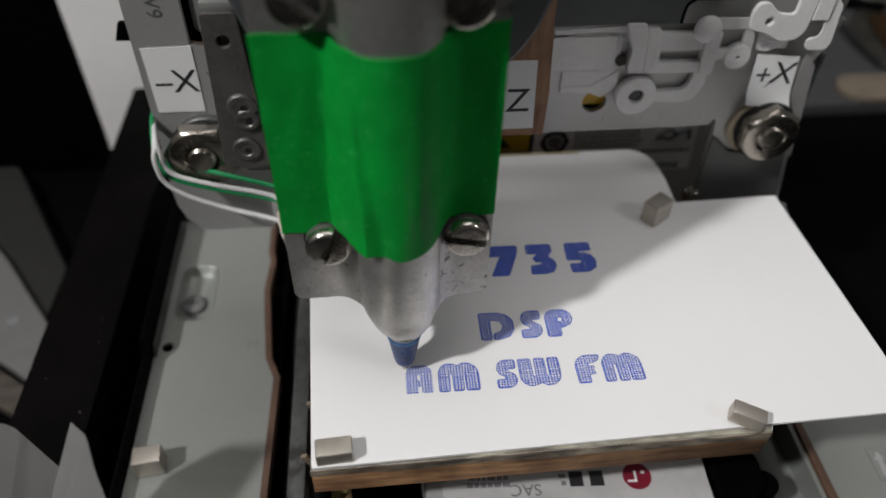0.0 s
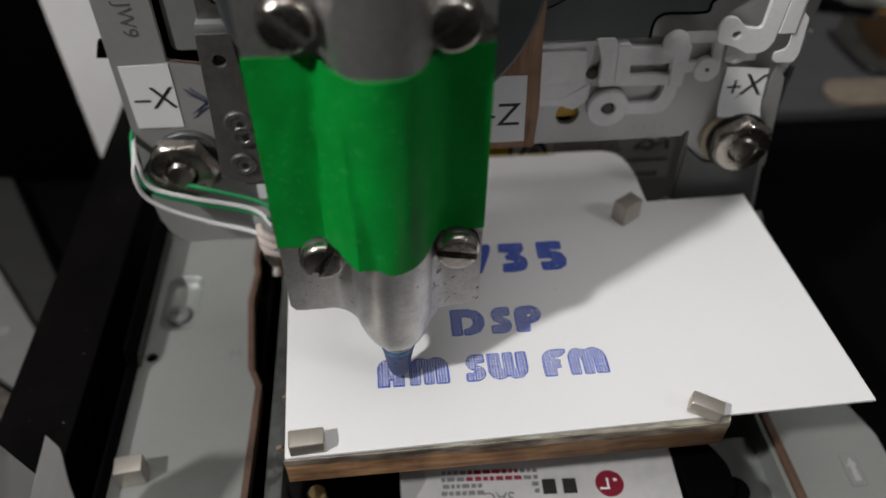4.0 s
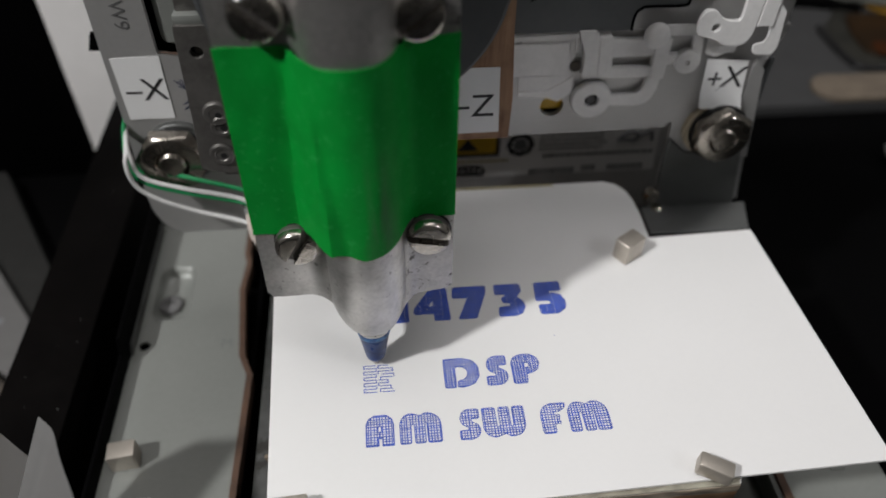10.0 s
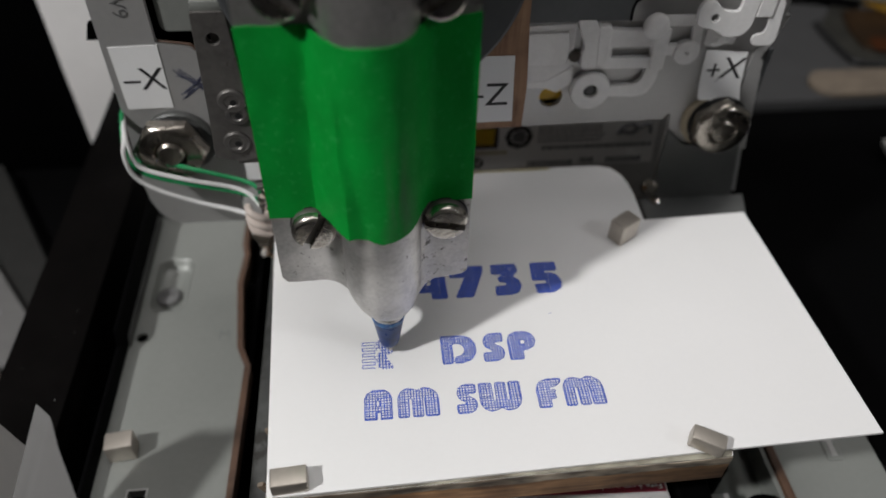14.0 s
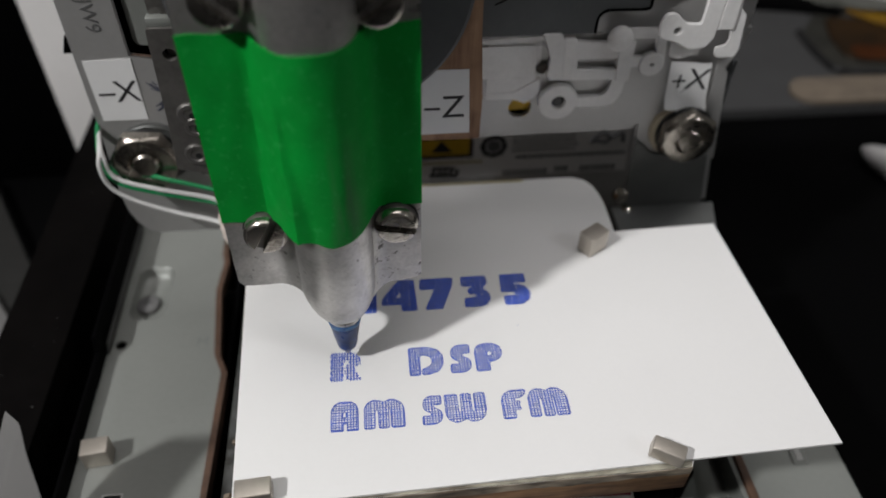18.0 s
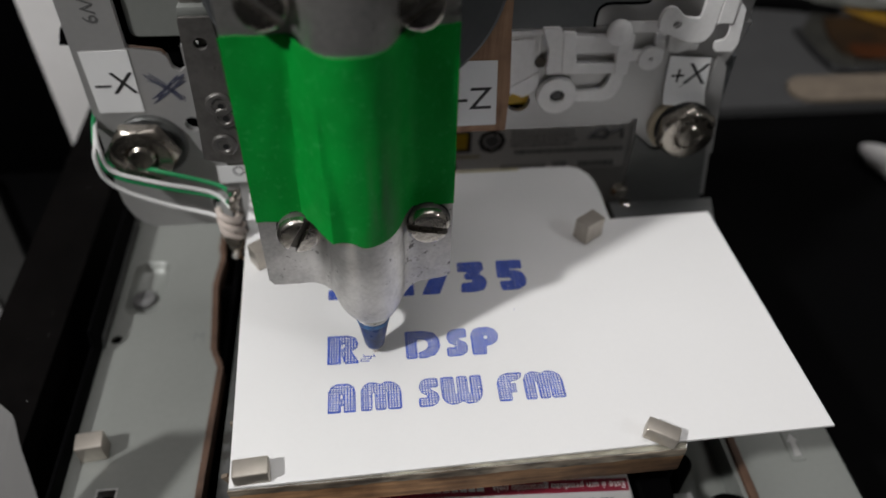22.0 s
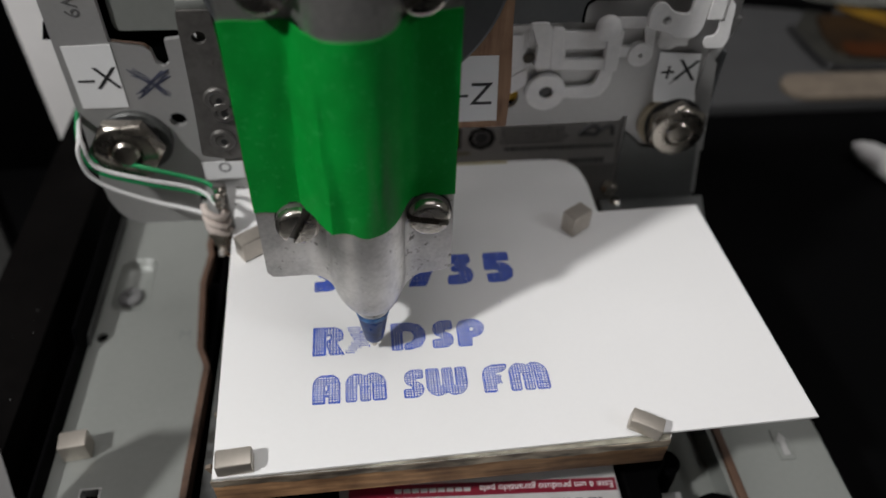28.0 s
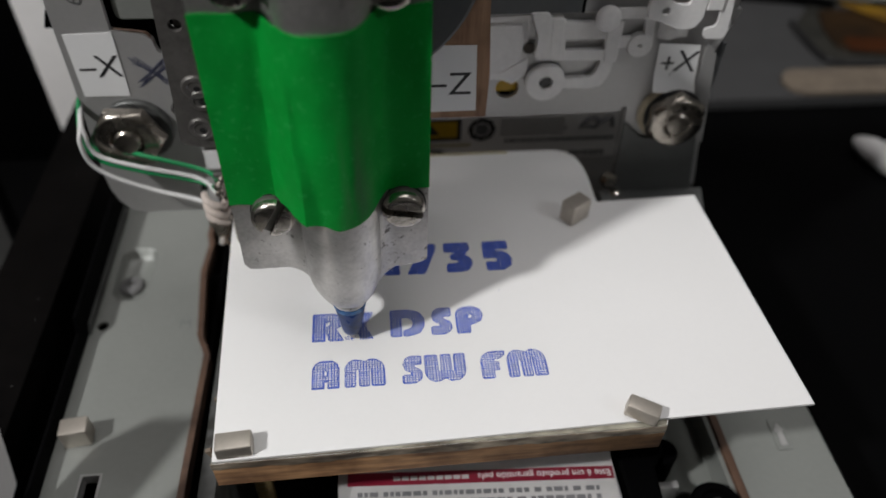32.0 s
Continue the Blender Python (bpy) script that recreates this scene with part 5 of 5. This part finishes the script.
def tented(x, z):
    """The loose tape stands in a ridge beside the barrel, higher towards its lower end."""
    u = max(0.0, min(1.0, (z - 56.0) / 29.0))
    foot, top, out = -28.0 + 1.2 * u, -23.2 - 1.0 * u, -48.0 + 3.6 * u
    if x < top:
        k = max(0.0, min(1.0, (x - foot) / (top - foot)))
        return -40.7 + (out + 40.7) * (k - 0.1 * math.sin(2 * math.pi * k) / math.pi)
    if x < -14.8:
        return out + (-45.3 - out) * (x - top) / (-14.8 - top)
    k = max(0.0, min(1.0, (-11.6 - x) / 3.2))
    return -40.7 - 4.6 * (k - 0.1 * math.sin(2 * math.pi * k) / math.pi)


def bent(levels, mat, name, parent, label="", grow=0.0, thick=0.8, wobble=0.0, lower=None, upper=None, tent=None):
    bm = B()
    rows = []
    for i, (z, r) in enumerate(levels):
        row = []
        for j, (x, y) in enumerate(clamp_row(z, r, grow)):
            u = i / (len(levels) - 1)
            zz = z + (lower(x) * (1 - u) if lower else 0) + (upper(x) * u if upper else 0)
            if tent:
                y = min(y, tent(x, z))
            k = wobble * noise.noise(Vector((x * 0.35, z * 0.22, 1.7))) if wobble else 0
            row.append(bm.verts.new((x, y - k, zz)))
        rows.append(row)
    for a, b in zip(rows, rows[1:]):
        for j in range(len(a) - 1):
            bm.faces.new((a[j], a[j + 1], b[j + 1], b[j]))
    bmesh.ops.recalc_face_normals(bm, faces=bm.faces)
    if bm.faces[0].normal.y > 0:
        bmesh.ops.reverse_faces(bm, faces=bm.faces[:])
    bmesh.ops.solidify(bm, geom=bm.faces[:], thickness=thick)
    return part(name, bm, mat, parent, label)


def slot_screw(parent, cx, cz, turn, r=3.15, y0=-40.6):
    """A pan head cut by a real slot: two half discs on a thin base."""
    s = part("screw", turned(B(), [(r - 0.15, y0 + 0.2), (r, y0 - 0.2), (r, y0 - 1.1), (r - 0.1, y0 - 1.25), (0.01, y0 - 1.25)], (cx, 0, cz), "y", 36), M_STRIPMETAL, parent, "slotted pan-head steel screw")
    for side in (1, -1):
        bm = B()
        rings = []
        g = 0.62
        for k, y in ((1.0, y0 - 1.2), (1.0, y0 - 1.7), (0.95, y0 - 2.15), (0.88, y0 - 2.42), (0.80, y0 - 2.52), (0.77, y0 - 2.53)):
            R = r * k
            a0 = math.asin(g / R)
            ring = []
            for q in range(15):
                a = a0 + (math.pi - 2 * a0) * q / 14
                ring.append(bm.verts.new((R * math.cos(a), y, side * R * math.sin(a))))
            rings.append(ring)
        for a, b in zip(rings, rings[1:]):
            for q in range(14):
                bm.faces.new((a[q], a[q + 1], b[q + 1], b[q]))
            bm.faces.new((a[14], a[0], b[0], b[14]))
        bm.faces.new(rings[0])
        bm.faces.new(rings[-1])
        bmesh.ops.recalc_face_normals(bm, faces=bm.faces)
        bmesh.ops.rotate(bm, verts=bm.verts, matrix=Matrix.Rotation(radians(-turn), 3, "Y"))
        bmesh.ops.translate(bm, verts=bm.verts, vec=(cx, 0, cz))
        part("head_half", bm, M_SCREW, s)
    part("washer", turned(B(), [(r + 0.2, y0 + 0.05), (r + 0.2, y0 - 0.25), (1, y0 - 0.3)], (cx, 0, cz), "y", 32), M_BOLT, parent)


def holder():
    h = thing("pen_holder", "worn aluminium clamp with green masking tape and four screws", "pen holder")
    bm = B()
    rows = []
    for q in range(40):
        z = 38.2 + (96.6 - 38.2) * (q / 39) ** 1.35
        k = max(0.0, min(1.0, (42.9 - z) / 4.7))
        s = k * k * (3 - 2 * k)
        r = 5.7 - 2.85 * (0.25 * k + 0.75 * k**2.2)
        rows.append([bm.verts.new((-18.9 + 0.3 * s + r * math.cos(a), -41.6 - 1.75 * s + r * math.sin(a), z)) for a in (2 * math.pi * i / 48 for i in range(48))])
    for a, b in zip(rows, rows[1:]):
        for i in range(48):
            bm.faces.new((a[i], a[(i + 1) % 48], b[(i + 1) % 48], b[i]))
    bmesh.ops.recalc_face_normals(bm, faces=bm.faces)
    bmesh.ops.solidify(bm, geom=bm.faces[:], thickness=0.7)
    part("clamp_barrel", bm, M_ALU, h, "rounded aluminium barrel tapering to the nose")
    for side, outer, low in ((-1, -34.3, 42.3), (1, -6.0, 42.2)):
        bm = B()
        grid = []
        n = 14
        for i in range(n + 1):
            u = i / n
            if side < 0:
                x = outer + (-24.0 - outer) * u
            else:
                x = outer + (-13.7 - outer) * u
            t0 = max(0.0, (u - 0.62) / 0.38)
            y = wing_y(x)
            drop = 0.7 * t0**2 if side < 0 else 1.3 * u + 0.7 * t0**2
            corner = 1.1 * max(0.0, 1 - u / 0.12) ** 2 if side < 0 else 0.5 * max(0.0, 1 - u / 0.1)
            rag = 0.22 * noise.noise(Vector((x * 1.7, side * 3.1, 0.4)))
            zb = low - drop + corner + rag
            grid.append([bm.verts.new((x, y, zb + (98 - zb) * (k / 10))) for k in range(11)])
        for a, b in zip(grid, grid[1:]):
            for k in range(10):
                bm.faces.new((a[k], a[k + 1], b[k + 1], b[k]))
        bmesh.ops.recalc_face_normals(bm, faces=bm.faces)
        if bm.faces[0].normal.y > 0:
            bmesh.ops.reverse_faces(bm, faces=bm.faces[:])
        bmesh.ops.solidify(bm, geom=bm.faces[:], thickness=0.8)
        part("clamp_wing", bm, M_ALU if side < 0 else M_SCUFF, h, "flat worn aluminium wing of the clamp")
    lev = [(56.3 + q * (85.3 - 56.3) / 20, 5.7) for q in range(21)]
    bent(lev, M_TAPE, "masking_tape", h, "bright green crepe masking tape", grow=0.22, thick=0.18, wobble=0.22, tent=tented, lower=lambda x: -0.5 + 1.6 * max(0.0, min(1.0, (-18.8 - x) / 3.6)) * max(0.0, min(1.0, (x + 29.0) / 3.0)) + 1.9 * max(0.0, min(1.0, (x + 21) / 9)) ** 2, upper=lambda x: 0.5 * (x + 20) / 14 + 0.12 * math.sin(x * 0.9))
    for cx, cz, a in ((-28.4, 54.3, 62), (-9.7, 54.8, -12), (-28.6, 89.4, -42), (-11.0, 88.9, 38)):
        slot_screw(h, cx, cz, a)
    part("back_plate", box(B(), -34.0, -6.4, -39.4, -36.5, 44.5, 104, 0.3), M_DARK, h, "dark backing plate")
    return h


def pen():
    p = thing("ballpoint_pen", "blue ballpoint pen with an orange barrel held in the clamp", "pen")
    c = (-18.6, -43.45, 0)
    part("ring", turned(B(), [(2.3, 37.2), (2.62, 37.25), (2.74, 37.5), (2.66, 37.8), (2.3, 37.9)], c, "z", 28), M_CHROME, p, "bright metal ring")
    part("collar", turned(B(), [(2.3, 37.9), (2.3, 39.5)], c, "z", 24), M_BOLT, p)
    part("cone", turned(B(), [(0.8, 29.5), (1.25, 29.6), (1.5, 29.9), (1.68, 30.6), (2.1, 33.4), (2.5, 36.2), (2.6, 37.2), (2.3, 37.25)], c, "z", 32), M_BLUE, p, "blue plastic cone")
    part("grip_band", turned(B(), [(2.4, 36.1), (2.58, 36.2), (2.66, 36.6), (2.66, 37.1), (2.4, 37.2)], c, "z", 32), M_GRIP, p, "ribbed lighter blue band")
    part("nib", turned(B(), [(0.2, 27.62), (0.45, 27.85), (0.6, 28.6), (0.8, 29.0), (0.85, 29.6)], c, "z", 20), M_NUT, p, "dull metal writing tip")
    part("barrel", turned(B(), [(4.3, 86), (4.3, 97.5), (4.3, 120)], (-18.9, -41.4, 0), "z", 28), M_ORANGE, p, "orange plastic barrel")
    return p


def carriage():
    t = thing("pen_carriage", "steel carriage with a wooden strip and a dark motor", "carriage")
    sheet("side_strip", rounded([(-45.6, 50.6), (-45.0, 60), (-44.4, 76.4), (-39.4, 76.4), (-38.0, 50.4), (-41, 49.6)], 0.7), [circle(-41.8, 72.1, 0.95, 18)], -18.9, -17.6, M_STRIPMETAL, t, "grey metal side strip", bevel=0.15)
    part("strip_bend", box(B(), -44.2, -39.6, -18.6, -16.6, 76.3, 77.8, 0.4), M_TRAY, t)
    part("strip_rise", box(B(), -43.8, -36, -17.3, -16.3, 77, 108, 0.2), M_STRIPMETAL, t)
    part("strip_back", box(B(), -42.5, -34, -17.4, -12, 48, 76, 0.4), M_STRIPMETAL, t)
    for x, z, r in ((-41.0, 61.6, 2.2), (-40.6, 59.2, 1.9), (-41.6, 53.8, 2.1)):
        s = part("small_screw", turned(B(), [(r, -18.9), (r, -19.2), (r * 0.85, -19.45), (r * 0.6, -19.4), (r * 0.5, -19.2), (0.01, -19.2)], (x, 0, z), "y", 24), M_STRIPMETAL, t)
        part("recess", turned(B(), [(0.5, -19.1), (0.5, -19.3), (0.01, -19.3)], (x + 0.2, 0, z - 0.2), "y", 10), M_BOLT, s)
    s = part("brass_screw", turned(B(), [(2.3, -17.3), (2.3, -18.1), (1.9, -18.6), (0.01, -18.75)], (-39.6, 0, 82.7), "y", 28), M_IVORY, t, "pale brass cross-head screw")
    part("black_ring", turned(B(), [(2.3, -17.3), (2.9, -17.3), (2.9, -17.8), (2.3, -17.9)], (-39.6, 0, 82.7), "y", 28), M_BLACK, t)
    part("cross_recess", box(box(B(), -40.9, -38.3, -19.0, -18.6, 82.45, 82.95), -39.85, -39.35, -19.0, -18.6, 81.4, 84.0), M_BOLT, s)
    strip = [(-22, 51.9), (6.1, 51.8), (6.3, 60), (5.6, 72), (5.3, 110), (-22, 110)]
    sheet("wooden_strip", strip, [], -15.4, -12.4, M_STRIP, t, "brown wooden strip")
    part("motor", turned(B(), [(20.4, -26.3), (21.0, -25.7), (21.0, -16), (20.4, -15.7)], (-18.1, 0, 86.0), "y", 64), M_DARK, t, "round dark grey motor")
    part("motor_bracket", box(B(), -20, 2.4, -26.2, -15.7, 88, 110, 0.5), M_DARK, t)
    lab = part("minus_z_label", prism(B(), [(-9, 53.2), (-9, 65.9), (3.8, 65.8), (4.3, 53.3)], "y", -15.6, -15.45), M_PAPER, t, "white paper label reading minus Z")
    part("dash", box(B(), -3.6, -0.9, -15.7, -15.6, 58.2, 58.65), M_BLACKTXT, lab)
    words("letter_z", "Z", 4.3, mpose(1.3, -15.62, 58.5, 90), M_BLACKTXT, lab)
    part("rail_block", box(B(), -32, -6, -36, -12.5, 60, 82, 0.5), M_DARK, t)
    return t


HOLDER = holder()
PEN = pen()
CARRIAGE = carriage()


# ---------------------------------------------------------------- movement
def motions():
    bed_rows = [
        (0, 0.00), (0.5, 3.28), (1, 3.34), (1.5, 1.85), (2, -0.63), (2.5, -0.72), (3, 3.30), (3.5, 4.48),
        (5.5, -6.03), (6, -7.64), (6.5, -9.29), (7, -8.55), (7.5, -6.94), (8, -5.41), (8.5, -9.68), (9, -9.66),
        (9.5, -9.71), (10, -10.59), (10.5, -10.93), (11, -5.33), (11.5, -5.25), (12, -6.69), (12.5, -5.64), (13, -6.29),
        (13.5, -7.80), (14, -7.89), (14.5, -7.63), (16.5, -8.14), (17, -4.88), (17.5, -10.87), (18, -8.92), (18.5, -9.01),
        (19, -6.51), (19.5, -9.74), (20, -7.84), (20.5, -5.11), (21, -5.08), (21.5, -5.26), (22, -6.70), (22.5, -7.94),
        (23, -9.15), (23.5, -10.41), (24, -5.68), (24.5, -5.13), (25, -5.23), (25.5, -6.28), (27.5, -5.29), (28, -5.26),
        (28.5, -6.26), (29, -10.20), (29.5, -11.06), (30, -11.02), (30.5, -9.13), (31, -10.32), (31.5, -8.63), (32, -4.99),
    ]
    head_rows = [
        (0, -0.00, 0.00), (0.5, 1.57, 1.73), (1, 1.63, 0.18), (1.5, 1.59, 2.49), (2, 0.68, 1.33), (2.5, 0.73, 0.00),
        (3, 1.84, 0.00), (3.5, 3.88, 0.00), (5.5, 1.06, 0.16), (6, 0.83, 0.08), (6.5, 0.59, 0.01), (7, 4.32, 0.30),
        (7.5, 2.41, 0.21), (8, 2.77, 0.07), (8.5, 4.64, 2.88), (9, 4.66, 1.31), (9.5, 2.04, 0.08), (10, 1.93, 0.01),
        (10.5, 3.29, 2.91), (11, 4.80, 1.94), (11.5, 4.86, 0.35), (12, 3.73, 0.16), (12.5, 3.21, 0.23), (13, 2.39, 0.94),
        (13.5, 4.38, 2.31), (14, 4.39, 0.60), (14.5, 4.11, 0.75), (16.5, 1.32, 0.07), (17, 0.81, 0.00), (17.5, 0.54, 2.56),
        (18, 2.89, 1.87), (18.5, 2.91, 0.13), (19, 4.53, 0.19), (19.5, 0.02, 0.00), (20, 1.88, 0.00), (20.5, 4.97, 3.00),
        (21, 4.90, 1.27), (21.5, 6.81, 0.01), (22, 7.78, 0.00), (22.5, 7.27, 0.00), (23, 7.99, 0.10), (23.5, 5.73, 0.03),
        (24, 7.84, 3.00), (24.5, 8.10, 1.49), (25, 9.29, 0.00), (25.5, 7.58, 0.59), (27.5, 10.02, 2.68), (28, 10.11, 1.02),
        (28.5, 9.41, 0.00), (29, 9.15, 0.00), (29.5, 8.46, 3.18), (30, 8.47, 1.49), (30.5, 8.50, 0.00), (31, 8.20, 0.11),
        (31.5, 7.27, 0.02), (32, 6.54, 0.08),
    ]
    def along(y):
        return mpose(0, y, 0)

    walk(BED, [(t, along(y)) for t, y in bed_rows])
    walk(CARD, [(t, along(y)) for t, y in bed_rows])
    for ob, m in ON_BED:
        walk(ob, [(t, along(y) @ m) for t, y in bed_rows])
    walk(CARRIAGE, [(t, mpose(x, 0, 0)) for t, x, z in head_rows])
    for ob in (HOLDER, PEN):
        walk(ob, [(t, mpose(x, 0, z)) for t, x, z in head_rows])
    low, high = mpose(0, 0, CARD_Z - 0.3), mpose(0, 0, CARD_Z)
    for ob, t in STROKES:
        if t < 31.8:
            walk(ob, [(0, low), (t - 0.1, low), (t + 0.1, high), (32, high)])
        else:
            walk(ob, [(0, low), (32, low)])


motions()
